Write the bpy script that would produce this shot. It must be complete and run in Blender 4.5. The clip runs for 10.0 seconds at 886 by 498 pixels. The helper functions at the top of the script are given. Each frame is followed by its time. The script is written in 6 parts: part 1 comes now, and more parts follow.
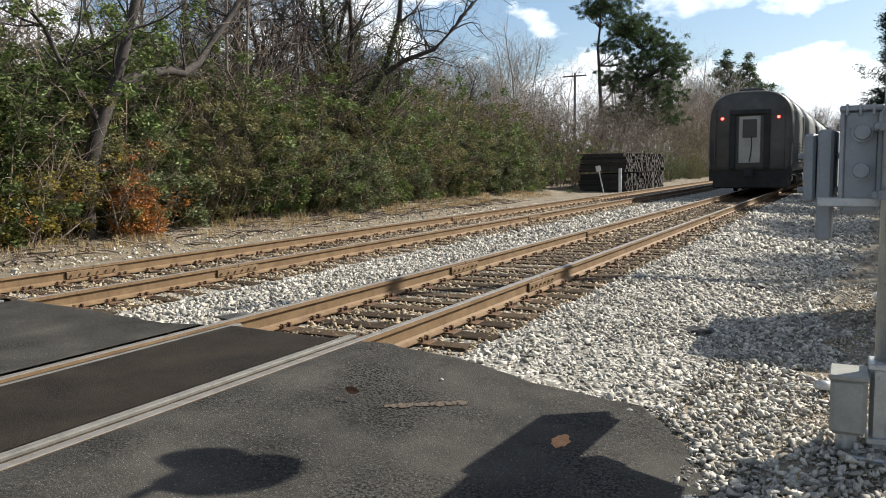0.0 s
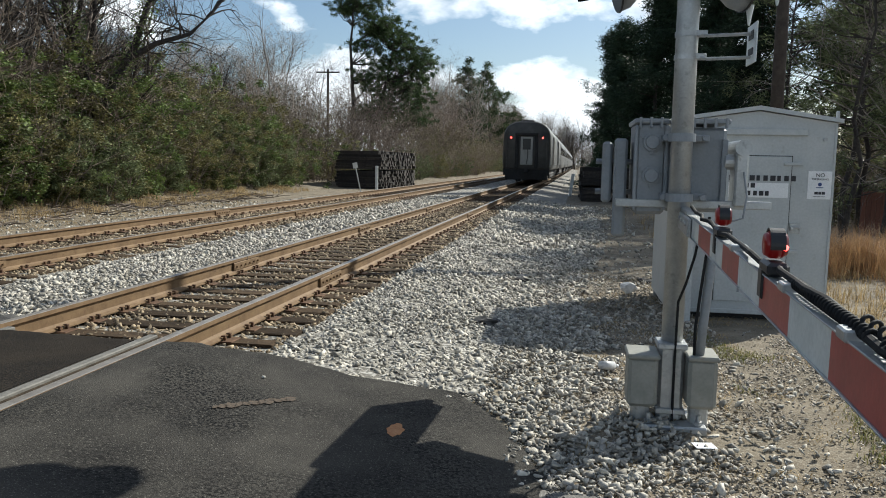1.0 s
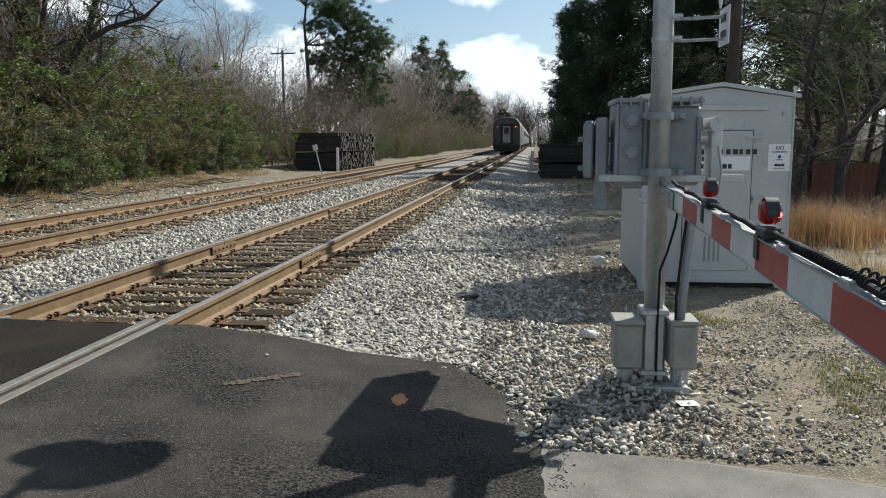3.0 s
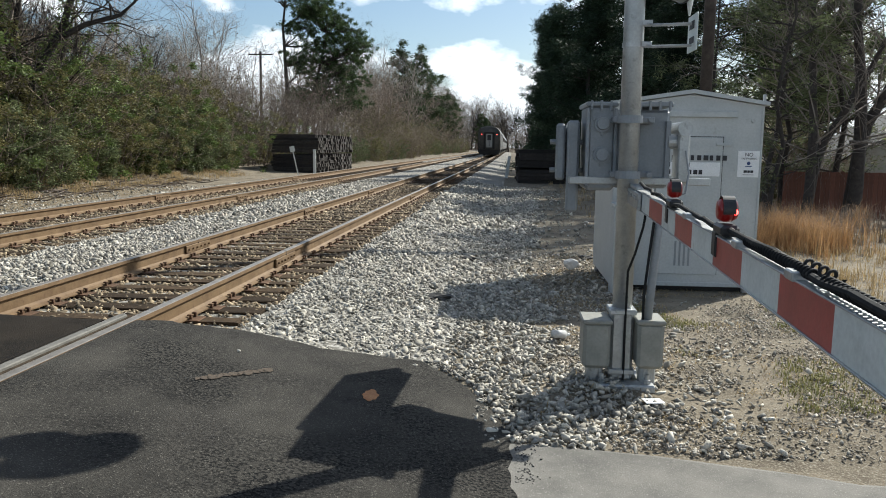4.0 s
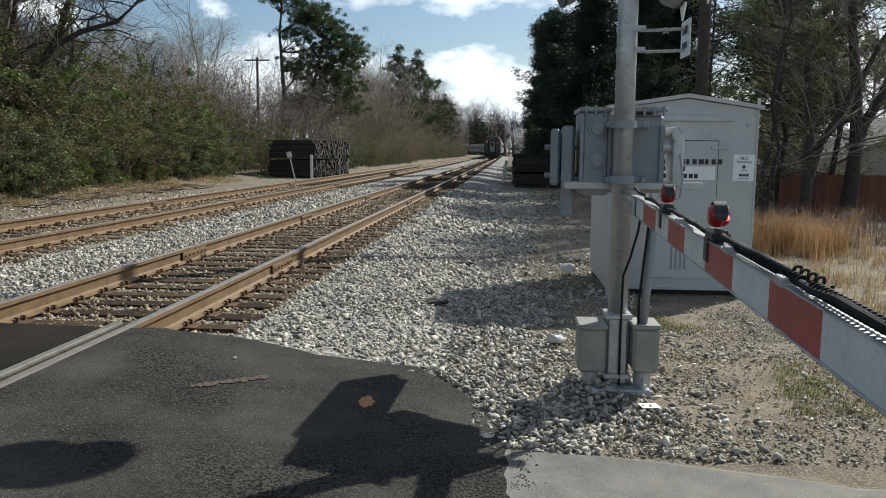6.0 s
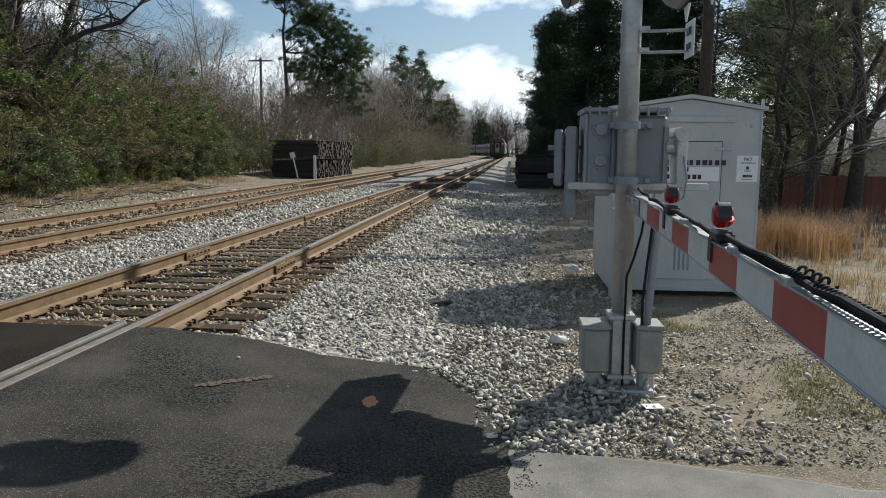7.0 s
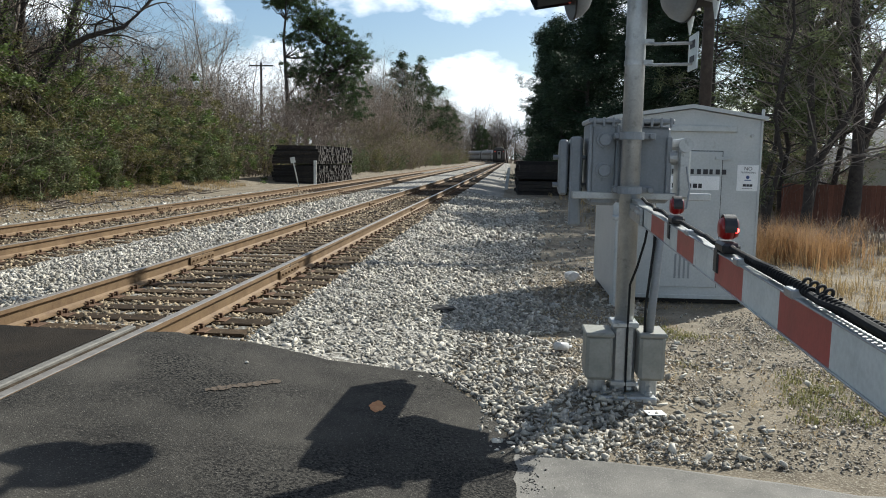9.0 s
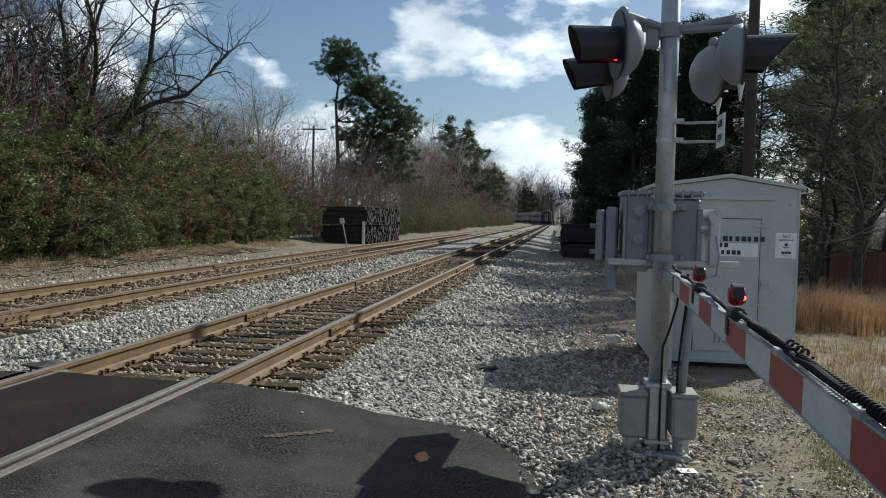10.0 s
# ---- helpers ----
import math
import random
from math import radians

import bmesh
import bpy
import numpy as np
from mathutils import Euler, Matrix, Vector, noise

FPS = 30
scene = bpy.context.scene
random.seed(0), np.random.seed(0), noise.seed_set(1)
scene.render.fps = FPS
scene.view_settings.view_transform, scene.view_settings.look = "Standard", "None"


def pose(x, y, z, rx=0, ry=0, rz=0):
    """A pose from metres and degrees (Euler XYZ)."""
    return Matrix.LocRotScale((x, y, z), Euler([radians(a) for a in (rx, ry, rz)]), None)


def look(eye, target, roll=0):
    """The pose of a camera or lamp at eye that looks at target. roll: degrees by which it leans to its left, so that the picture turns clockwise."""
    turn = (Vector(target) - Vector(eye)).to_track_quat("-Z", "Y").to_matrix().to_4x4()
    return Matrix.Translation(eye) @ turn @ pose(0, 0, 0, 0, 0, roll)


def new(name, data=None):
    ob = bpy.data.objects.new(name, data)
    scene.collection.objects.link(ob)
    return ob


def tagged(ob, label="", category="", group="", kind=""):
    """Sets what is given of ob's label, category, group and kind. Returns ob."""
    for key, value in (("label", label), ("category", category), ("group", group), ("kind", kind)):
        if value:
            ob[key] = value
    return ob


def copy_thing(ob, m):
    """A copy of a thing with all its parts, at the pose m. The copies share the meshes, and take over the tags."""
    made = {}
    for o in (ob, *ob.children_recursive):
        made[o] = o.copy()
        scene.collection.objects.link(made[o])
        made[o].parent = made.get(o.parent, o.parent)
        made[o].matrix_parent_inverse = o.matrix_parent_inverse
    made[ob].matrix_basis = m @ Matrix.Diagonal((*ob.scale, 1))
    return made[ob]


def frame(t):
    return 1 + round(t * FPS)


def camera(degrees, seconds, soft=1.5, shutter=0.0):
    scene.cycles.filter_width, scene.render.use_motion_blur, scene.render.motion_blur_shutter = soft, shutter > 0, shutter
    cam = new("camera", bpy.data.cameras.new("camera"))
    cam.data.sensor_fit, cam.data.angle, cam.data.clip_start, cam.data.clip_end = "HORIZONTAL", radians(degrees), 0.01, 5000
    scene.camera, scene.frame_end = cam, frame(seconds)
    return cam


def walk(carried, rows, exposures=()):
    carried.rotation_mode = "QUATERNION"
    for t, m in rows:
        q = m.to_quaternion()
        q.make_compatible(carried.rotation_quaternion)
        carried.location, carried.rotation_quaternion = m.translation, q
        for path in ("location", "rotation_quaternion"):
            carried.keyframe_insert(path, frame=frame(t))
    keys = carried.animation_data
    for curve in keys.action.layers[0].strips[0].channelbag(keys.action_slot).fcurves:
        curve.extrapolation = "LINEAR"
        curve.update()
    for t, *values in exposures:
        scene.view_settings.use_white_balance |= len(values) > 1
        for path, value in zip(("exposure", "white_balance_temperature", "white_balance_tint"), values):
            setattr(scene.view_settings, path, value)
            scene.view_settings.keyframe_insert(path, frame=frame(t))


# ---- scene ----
cam = camera(58.58, 10.0, soft=1.0)
PATH = [
    (0, (3.335, 0.924, 1.327), (2.423, 2.692, 1.118), -0.95),
    (0.5, (3.072, 0.789, 1.303), (2.460, 2.681, 1.091), -0.40),
    (1, (2.883, 0.705, 1.326), (2.571, 2.668, 1.107), 1.07),
    (1.5, (2.749, 0.523, 1.337), (2.538, 2.501, 1.125), 0.44),
    (2, (2.688, 0.424, 1.335), (2.480, 2.401, 1.115), -1.05),
    (2.2, (2.665, 0.446, 1.341), (2.461, 2.420, 1.095), -1.00),
    (3.3, (2.700, 0.432, 1.328), (2.500, 2.404, 1.058), 0.30),
    (3.5, (2.707, 0.389, 1.312), (2.520, 2.363, 1.047), 0.60),
    (4, (2.722, 0.372, 1.308), (2.573, 2.350, 1.050), 0.77),
    (4.5, (2.739, 0.361, 1.312), (2.602, 2.341, 1.061), 0.70),
    (5, (2.747, 0.371, 1.317), (2.617, 2.351, 1.067), 0.65),
    (5.5, (2.743, 0.370, 1.318), (2.606, 2.350, 1.070), 0.55),
    (7, (2.735, 0.363, 1.316), (2.584, 2.342, 1.071), 0.53),
    (7.5, (2.731, 0.357, 1.320), (2.576, 2.336, 1.077), 0.69),
    (8, (2.728, 0.356, 1.319), (2.569, 2.335, 1.078), 0.79),
    (8.5, (2.718, 0.353, 1.323), (2.560, 2.333, 1.084), 0.94),
    (9, (2.686, 0.278, 1.338), (2.539, 2.259, 1.107), 0.92),
    (9.5, (2.718, 0.077, 1.347), (2.557, 2.067, 1.239), 1.73),
    (10, (2.734, -0.135, 1.386), (2.468, 1.846, 1.306), 1.47),
]
walk(cam, [(t, look(eye, target, roll)) for t, eye, target, roll in PATH],
     [(0, 0.88, 6250, 8), (0.5, 0.62, 6150, 7), (1, 0.54, 6050, 5), (2, 0.32, 6000, 5), (3.5, 0.66, 6050, 5), (4.5, 0.66, 6050, 5), (5, 0.57, 6050, 5),
      (5.5, 0.46, 6050, 5), (7, 0.35, 6000, 5), (7.5, 0.37, 6000, 5), (8.5, 0.56, 6050, 5), (9, 0.64, 6000, 5), (9.5, 0.37, 5950, 5), (10, 0.12, 5850, 3)])

# ---- light ----
SUN = Vector((0.515, 0.610, 0.592)).normalized()
world = bpy.data.worlds.new("world")
scene.world = world
world.use_nodes = True
wn, wl = world.node_tree.nodes, world.node_tree.links
wn.clear()
sky = wn.new("ShaderNodeTexSky")
sky.sky_type, sky.sun_disc = "NISHITA", False
sky.sun_elevation = math.asin(SUN.z)
sky.sun_rotation = math.atan2(SUN.x, SUN.y)
sky.air_density, sky.dust_density, sky.ozone_density = 1.0, 1.0, 1.8
tc = wn.new("ShaderNodeTexCoord")
mp = wn.new("ShaderNodeMapping")
mp.inputs["Scale"].default_value = (1.0, 1.0, 1.9)
cn = wn.new("ShaderNodeTexNoise")
cn.inputs["Scale"].default_value, cn.inputs["Detail"].default_value, cn.inputs["Roughness"].default_value = 6.2, 9, 0.52
cr = wn.new("ShaderNodeValToRGB")
cr.color_ramp.elements[0].position, cr.color_ramp.elements[1].position = 0.50, 0.585
cn2 = wn.new("ShaderNodeTexNoise")
cn2.inputs["Scale"].default_value, cn2.inputs["Detail"].default_value = 7.0, 6
cloud = wn.new("ShaderNodeValToRGB")
cloud.color_ramp.elements[0].position, cloud.color_ramp.elements[0].color = 0.3, (8.5, 8.9, 9.5, 1)
cloud.color_ramp.elements[1].position, cloud.color_ramp.elements[1].color = 0.62, (17.0, 17.0, 16.8, 1)
mixc = wn.new("ShaderNodeMix")
mixc.data_type = "RGBA"
bg = wn.new("ShaderNodeBackground")
bg.inputs["Strength"].default_value = 0.07
wo = wn.new("ShaderNodeOutputWorld")
wl.new(tc.outputs["Generated"], mp.inputs["Vector"])
wl.new(mp.outputs["Vector"], cn.inputs["Vector"])
wl.new(mp.outputs["Vector"], cn2.inputs["Vector"])
# seen edge-on, the scattered clouds close up towards the horizon
sep = wn.new("ShaderNodeSeparateXYZ")
low = wn.new("ShaderNodeMapRange")
low.inputs["From Min"].default_value, low.inputs["From Max"].default_value = 0.02, 0.45
low.inputs["To Min"].default_value, low.inputs["To Max"].default_value = 0.045, -0.045
addc = wn.new("ShaderNodeMath")
wl.new(tc.outputs["Generated"], sep.inputs["Vector"])
wl.new(sep.outputs["Z"], low.inputs["Value"])
wl.new(cn.outputs["Fac"], addc.inputs[0])
wl.new(low.outputs["Result"], addc.inputs[1])
wl.new(addc.outputs[0], cr.inputs["Fac"])
wl.new(cn2.outputs["Fac"], cloud.inputs["Fac"])
wl.new(cr.outputs["Color"], mixc.inputs[0])
wl.new(sky.outputs["Color"], mixc.inputs[6])
wl.new(cloud.outputs["Color"], mixc.inputs[7])
wl.new(mixc.outputs[2], bg.inputs["Color"])
wl.new(bg.outputs["Background"], wo.inputs["Surface"])
sun = new("sun", bpy.data.lights.new("sun", "SUN"))
sun.data.energy, sun.data.angle, sun.data.color = 5.0, radians(0.5), (1.0, 0.92, 0.80)
sun.matrix_world = look((40, 30, 50), Vector((40, 30, 50)) - SUN)


# ---- materials ----
def mat(name, c1, c2, scale=4.0, rough=0.8, metal=0.0, bump=0.2, bscale=40.0, speck=None, sscale=90.0, slo=0.62, shi=0.7, rand=0.0, island=0.0, spec=0.5, thin=0.0):
    """Two colours at a coarse and a fine scale, specks, bump; rand and island vary pieces."""
    m = bpy.data.materials.new(name)
    m.use_nodes = True
    n, l = m.node_tree.nodes, m.node_tree.links
    b = n["Principled BSDF"]
    t = n.new("ShaderNodeTexCoord")
    a = n.new("ShaderNodeTexNoise")
    a.inputs["Scale"].default_value, a.inputs["Detail"].default_value, a.inputs["Roughness"].default_value = scale, 8, 0.65
    l.new(t.outputs["Object"], a.inputs["Vector"])
    r = n.new("ShaderNodeValToRGB")
    r.color_ramp.elements[0].position, r.color_ramp.elements[1].position = 0.32, 0.68
    r.color_ramp.elements[0].color, r.color_ramp.elements[1].color = (*c1, 1), (*c2, 1)
    l.new(a.outputs["Fac"], r.inputs["Fac"])
    col = r.outputs["Color"]
    f = n.new("ShaderNodeTexNoise")
    f.inputs["Scale"].default_value, f.inputs["Detail"].default_value = bscale, 5
    l.new(t.outputs["Object"], f.inputs["Vector"])
    if speck:
        g = n.new("ShaderNodeTexNoise")
        g.inputs["Scale"].default_value, g.inputs["Detail"].default_value = sscale, 3
        l.new(t.outputs["Object"], g.inputs["Vector"])
        q = n.new("ShaderNodeValToRGB")
        q.color_ramp.elements[0].position, q.color_ramp.elements[1].position = slo, shi
        l.new(g.outputs["Fac"], q.inputs["Fac"])
        x = n.new("ShaderNodeMix")
        x.data_type = "RGBA"
        l.new(q.outputs["Color"], x.inputs[0])
        l.new(col, x.inputs[6])
        x.inputs[7].default_value = (*speck, 1)
        col = x.outputs[2]
    h = n.new("ShaderNodeHueSaturation")
    l.new(col, h.inputs["Color"])
    v = n.new("ShaderNodeMapRange")
    v.inputs["To Min"].default_value, v.inputs["To Max"].default_value = 0.82, 1.18
    l.new(f.outputs["Fac"], v.inputs["Value"])
    val = v.outputs["Result"]
    for amount, node, out in ((rand, "ShaderNodeObjectInfo", "Random"), (island, "ShaderNodeNewGeometry", "Random Per Island")):
        if amount:
            o = n.new(node)
            w = n.new("ShaderNodeMapRange")
            w.inputs["To Min"].default_value, w.inputs["To Max"].default_value = 1 - amount, 1 + amount
            l.new(o.outputs[out], w.inputs["Value"])
            k = n.new("ShaderNodeMath")
            k.operation = "MULTIPLY"
            l.new(val, k.inputs[0])
            l.new(w.outputs["Result"], k.inputs[1])
            val = k.outputs[0]
    l.new(val, h.inputs["Value"])
    l.new(h.outputs["Color"], b.inputs["Base Color"])
    b.inputs["Roughness"].default_value, b.inputs["Metallic"].default_value = rough, metal
    b.inputs["Specular IOR Level"].default_value = spec
    if bump:
        u = n.new("ShaderNodeBump")
        u.inputs["Strength"].default_value, u.inputs["Distance"].default_value = bump, 0.01
        l.new(f.outputs["Fac"], u.inputs["Height"])
        l.new(u.outputs["Normal"], b.inputs["Normal"])
    if thin:
        tr = n.new("ShaderNodeBsdfTranslucent")
        mx = n.new("ShaderNodeMixShader")
        mx.inputs["Fac"].default_value = thin
        l.new(h.outputs["Color"], tr.inputs["Color"])
        l.new(b.outputs["BSDF"], mx.inputs[1])
        l.new(tr.outputs["BSDF"], mx.inputs[2])
        l.new(mx.outputs["Shader"], n["Material Output"].inputs["Surface"])
    return m


def glow(name, colour, strength, base=None):
    m = mat(name, base or colour, base or colour, rough=0.3, bump=0)
    b = m.node_tree.nodes["Principled BSDF"]
    b.inputs["Emission Color"].default_value, b.inputs["Emission Strength"].default_value = (*colour, 1), strength
    return m


M_ASPHALT = mat("new_asphalt", (0.028, 0.026, 0.0235), (0.064, 0.059, 0.051), 1.6, 0.9, 0, 0.8, 130, (0.16, 0.15, 0.13), 110, 0.60, 0.70, spec=0.12)


def pitted(m, scale, patch, depth):
    """Dark open pits, gathered in patches."""
    n, l = m.node_tree.nodes, m.node_tree.links
    b = n["Principled BSDF"]
    old = b.inputs["Base Color"].links[0].from_socket
    t = n.new("ShaderNodeTexCoord")
    fac = []
    for sc, lo, hi in ((scale, 0.53, 0.44), (patch, 0.40, 0.62)):
        x = n.new("ShaderNodeTexNoise")
        x.inputs["Scale"].default_value, x.inputs["Detail"].default_value = sc, 4
        l.new(t.outputs["Object"], x.inputs["Vector"])
        r = n.new("ShaderNodeMapRange")
        r.inputs["From Min"].default_value, r.inputs["From Max"].default_value = lo, hi
        l.new(x.outputs["Fac"], r.inputs["Value"])
        fac.append(r.outputs["Result"])
    k = n.new("ShaderNodeMath")
    k.operation = "MULTIPLY"
    l.new(fac[0], k.inputs[0])
    l.new(fac[1], k.inputs[1])
    d = n.new("ShaderNodeMath")
    d.operation = "MULTIPLY"
    l.new(k.outputs[0], d.inputs[0])
    d.inputs[1].default_value = depth
    x = n.new("ShaderNodeMix")
    x.data_type = "RGBA"
    l.new(d.outputs[0], x.inputs[0])
    l.new(old, x.inputs[6])
    x.inputs[7].default_value = (0.006, 0.006, 0.006, 1)
    l.new(x.outputs[2], b.inputs["Base Color"])


M_ASPHALT_DIRTY = mat("rust_stained_asphalt", (0.015, 0.0118, 0.009), (0.031, 0.0245, 0.018), 2.0, 0.9, 0, 0.7, 130, (0.08, 0.065, 0.045), 90, 0.62, 0.72, spec=0.12)
pitted(M_ASPHALT, 58, 1.1, 1.0)
pitted(M_ASPHALT_DIRTY, 60, 1.4, 0.9)
M_OLD = mat("old_asphalt", (0.10, 0.094, 0.083), (0.19, 0.177, 0.155), 3.0, 0.92, 0, 0.3, 230, (0.32, 0.30, 0.27), 120, 0.6, 0.7)
M_GROOVE = mat("flangeway_dirt", (0.03, 0.023, 0.016), (0.075, 0.056, 0.038), 9, 0.95, 0, 0.6, 60, spec=0.1)
M_DIRT = mat("dirt_ground", (0.07, 0.055, 0.038), (0.24, 0.20, 0.145), 2.2, 0.95, 0, 1.0, 45, (0.27, 0.24, 0.185), 80, 0.52, 0.64, spec=0.2)
M_BED = mat("ballast_bed", (0.06, 0.054, 0.045), (0.18, 0.165, 0.138), 11, 0.95, 0, 1.0, 30, (0.4, 0.38, 0.34), 26, 0.5, 0.6)
M_STONE = mat("ballast_stone", (0.22, 0.20, 0.165), (0.46, 0.43, 0.37), 3, 0.85, 0, 0.3, 60, island=0.5)
M_CHIP = mat("trodden_chips", (0.22, 0.19, 0.15), (0.42, 0.375, 0.31), 3, 0.9, 0, 0.3, 60, island=0.5)
M_STONE_RUST = mat("rusty_ballast_stone", (0.12, 0.09, 0.055), (0.34, 0.265, 0.17), 3, 0.88, 0, 0.3, 60, island=0.5)
M_RUST = mat("rail_rust", (0.11, 0.064, 0.028), (0.19, 0.122, 0.06), 5, 0.72, 0.15, 0.15, 60, (0.10, 0.05, 0.025), 14, 0.6, 0.8)
M_RAILTOP = mat("rail_top_steel", (0.27, 0.235, 0.195), (0.40, 0.36, 0.31), 8, 0.45, 0.7, 0.05, 90)
M_TIE = mat("creosote_wood", (0.022, 0.015, 0.009), (0.072, 0.048, 0.028), 7, 0.95, 0, 0.7, 40, rand=0.35, spec=0.15)
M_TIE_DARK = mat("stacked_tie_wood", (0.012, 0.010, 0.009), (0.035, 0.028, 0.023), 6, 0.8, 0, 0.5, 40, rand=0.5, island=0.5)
M_SPIKE = mat("spike_rust", (0.06, 0.03, 0.016), (0.13, 0.07, 0.035), 9, 0.85, 0.2, 0.2, 60)
M_GALV = mat("galvanised_steel", (0.33, 0.34, 0.34), (0.46, 0.47, 0.47), 7, 0.45, 0.65, 0.06, 70, (0.26, 0.27, 0.26), 20, 0.6, 0.75)
M_GREY = mat("grey_painted_metal", (0.19, 0.205, 0.22), (0.26, 0.275, 0.29), 3, 0.5, 0.1, 0.05, 60, (0.19, 0.195, 0.19), 25, 0.66, 0.8)
M_BASEBOX = mat("weathered_grey_paint", (0.20, 0.20, 0.175), (0.28, 0.275, 0.245), 5, 0.6, 0.1, 0.08, 60, (0.2, 0.17, 0.12), 18, 0.66, 0.8)
M_HUT = mat("hut_aluminium_paint", (0.40, 0.42, 0.42), (0.47, 0.485, 0.48), 2, 0.5, 0.05, 0.04, 40, (0.33, 0.33, 0.31), 9, 0.66, 0.85)
M_BLACK = mat("black_paint", (0.010, 0.010, 0.012), (0.02, 0.02, 0.022), 4, 0.45, 0, 0.05, 50)
M_CABLE = mat("black_cable", (0.008, 0.008, 0.009), (0.018, 0.018, 0.018), 8, 0.75, 0, 0.1, 50, spec=0.2)
M_WHITE = mat("white_reflective", (0.50, 0.54, 0.53), (0.64, 0.67, 0.66), 5, 0.4, 0, 0.05, 80, (0.42, 0.45, 0.44), 12, 0.6, 0.8)
M_RED = mat("red_reflective", (0.27, 0.03, 0.028), (0.39, 0.055, 0.05), 6, 0.4, 0, 0.05, 80, (0.2, 0.03, 0.03), 14, 0.6, 0.8)
M_PLACARD = mat("placard_white", (0.72, 0.73, 0.73), (0.8, 0.8, 0.8), 5, 0.5, 0, 0, 60)
M_INK = mat("dark_ink", (0.02, 0.02, 0.025), (0.03, 0.03, 0.035), 5, 0.6, 0, 0, 60)
M_BLUEINK = mat("blue_ink", (0.03, 0.06, 0.16), (0.04, 0.07, 0.2), 5, 0.6, 0, 0, 60)
M_LENS = glow("red_lens", (1.0, 0.05, 0.03), 0.1, (0.25, 0.01, 0.01))
M_LENS_LIT = glow("lit_red_lens", (1.0, 0.03, 0.03), 0.03, (0.055, 0.005, 0.005))
M_SIGNAL_LIT = glow("lit_signal_lens", (1.0, 0.05, 0.04), 1.3, (0.3, 0.01, 0.01))
M_BULB = glow("red_bulb", (1.0, 0.05, 0.04), 7.0)
M_TAIL = glow("tail_lamp", (1.0, 0.07, 0.05), 5.0)
# light grey bark, pale enough to give far trees some haze
M_BARK = mat("grey_bark", (0.14, 0.118, 0.10), (0.29, 0.25, 0.215), 9, 0.95, 0, 0.5, 50, rand=0.3)
M_TWIG = mat("brown_twig", (0.13, 0.10, 0.078), (0.25, 0.20, 0.16), 7, 0.95, 0, 0.2, 50, rand=0.35, island=0.2)
# dark copy of the grey bark; backlit shade of near trunks is in the colour
M_BARK_DARK = mat("dark_bark", (0.022, 0.018, 0.016), (0.066, 0.055, 0.047), 9, 0.95, 0, 0.5, 50, rand=0.2)
M_LEAF = mat("shrub_leaf", (0.06, 0.092, 0.026), (0.14, 0.175, 0.052), 1.2, 0.55, 0, 0, 20, spec=0.2, rand=0.3, island=0.62, thin=0.25)
M_LEAF_GREY = mat("dusty_leaf", (0.095, 0.12, 0.052), (0.17, 0.19, 0.092), 1.2, 0.6, 0, 0, 20, spec=0.2, rand=0.25, island=0.62, thin=0.25)
M_LEAF_OLIVE = mat("olive_leaf", (0.115, 0.11, 0.042), (0.21, 0.19, 0.08), 1.2, 0.6, 0, 0, 20, spec=0.2, rand=0.25, island=0.62, thin=0.25)
M_LEAF_ORANGE = mat("autumn_leaf", (0.28, 0.10, 0.022), (0.46, 0.20, 0.035), 1.2, 0.6, 0, 0, 20, rand=0.2, island=0.5, thin=0.35)
M_LEAF_YELLOW = mat("yellow_leaf", (0.14, 0.13, 0.03), (0.30, 0.23, 0.05), 1.2, 0.6, 0, 0, 20, spec=0.2, rand=0.2, island=0.5, thin=0.4)
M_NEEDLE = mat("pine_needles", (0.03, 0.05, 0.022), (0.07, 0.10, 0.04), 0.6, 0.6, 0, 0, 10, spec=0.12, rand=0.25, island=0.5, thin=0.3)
# paler copy of the pine needles; sun and haze are put into the colour
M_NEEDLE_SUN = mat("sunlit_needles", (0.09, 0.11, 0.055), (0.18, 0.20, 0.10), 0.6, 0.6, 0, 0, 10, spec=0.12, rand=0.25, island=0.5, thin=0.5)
M_COACH_DOOR = mat("coach_door_paint", (0.22, 0.215, 0.20), (0.34, 0.33, 0.30), 2, 0.5, 0.3, 0.05, 30)
M_CEDAR = mat("cedar_needles", (0.018, 0.032, 0.02), (0.04, 0.062, 0.034), 0.6, 0.65, 0, 0, 10, spec=0.12, rand=0.2, island=0.4, thin=0.1)
M_STRAW = mat("dry_grass", (0.28, 0.2, 0.10), (0.42, 0.32, 0.17), 2, 0.8, 0, 0, 20, island=0.4, thin=0.3)
M_SEDGE = mat("orange_grass", (0.34, 0.19, 0.085), (0.48, 0.30, 0.145), 2, 0.8, 0, 0, 20, island=0.4, thin=0.35)
M_GREENGRASS = mat("short_grass", (0.12, 0.13, 0.04), (0.24, 0.22, 0.08), 2, 0.8, 0, 0, 20, island=0.45, thin=0.3)
M_FENCE = mat("stained_fence_wood", (0.10, 0.04, 0.026), (0.17, 0.068, 0.042), 5, 0.85, 0, 0.3, 40, rand=0.25)
M_ROOF = mat("grey_shingle", (0.07, 0.07, 0.07), (0.11, 0.11, 0.108), 8, 0.9, 0, 0.5, 30)
M_SIDING = mat("beige_siding", (0.30, 0.28, 0.24), (0.37, 0.35, 0.30), 3, 0.8, 0, 0.1, 30)
M_DARK_PANE = mat("dark_coach_window", (0.004, 0.004, 0.005), (0.008, 0.008, 0.009), 3, 0.35, 0, 0, 20)
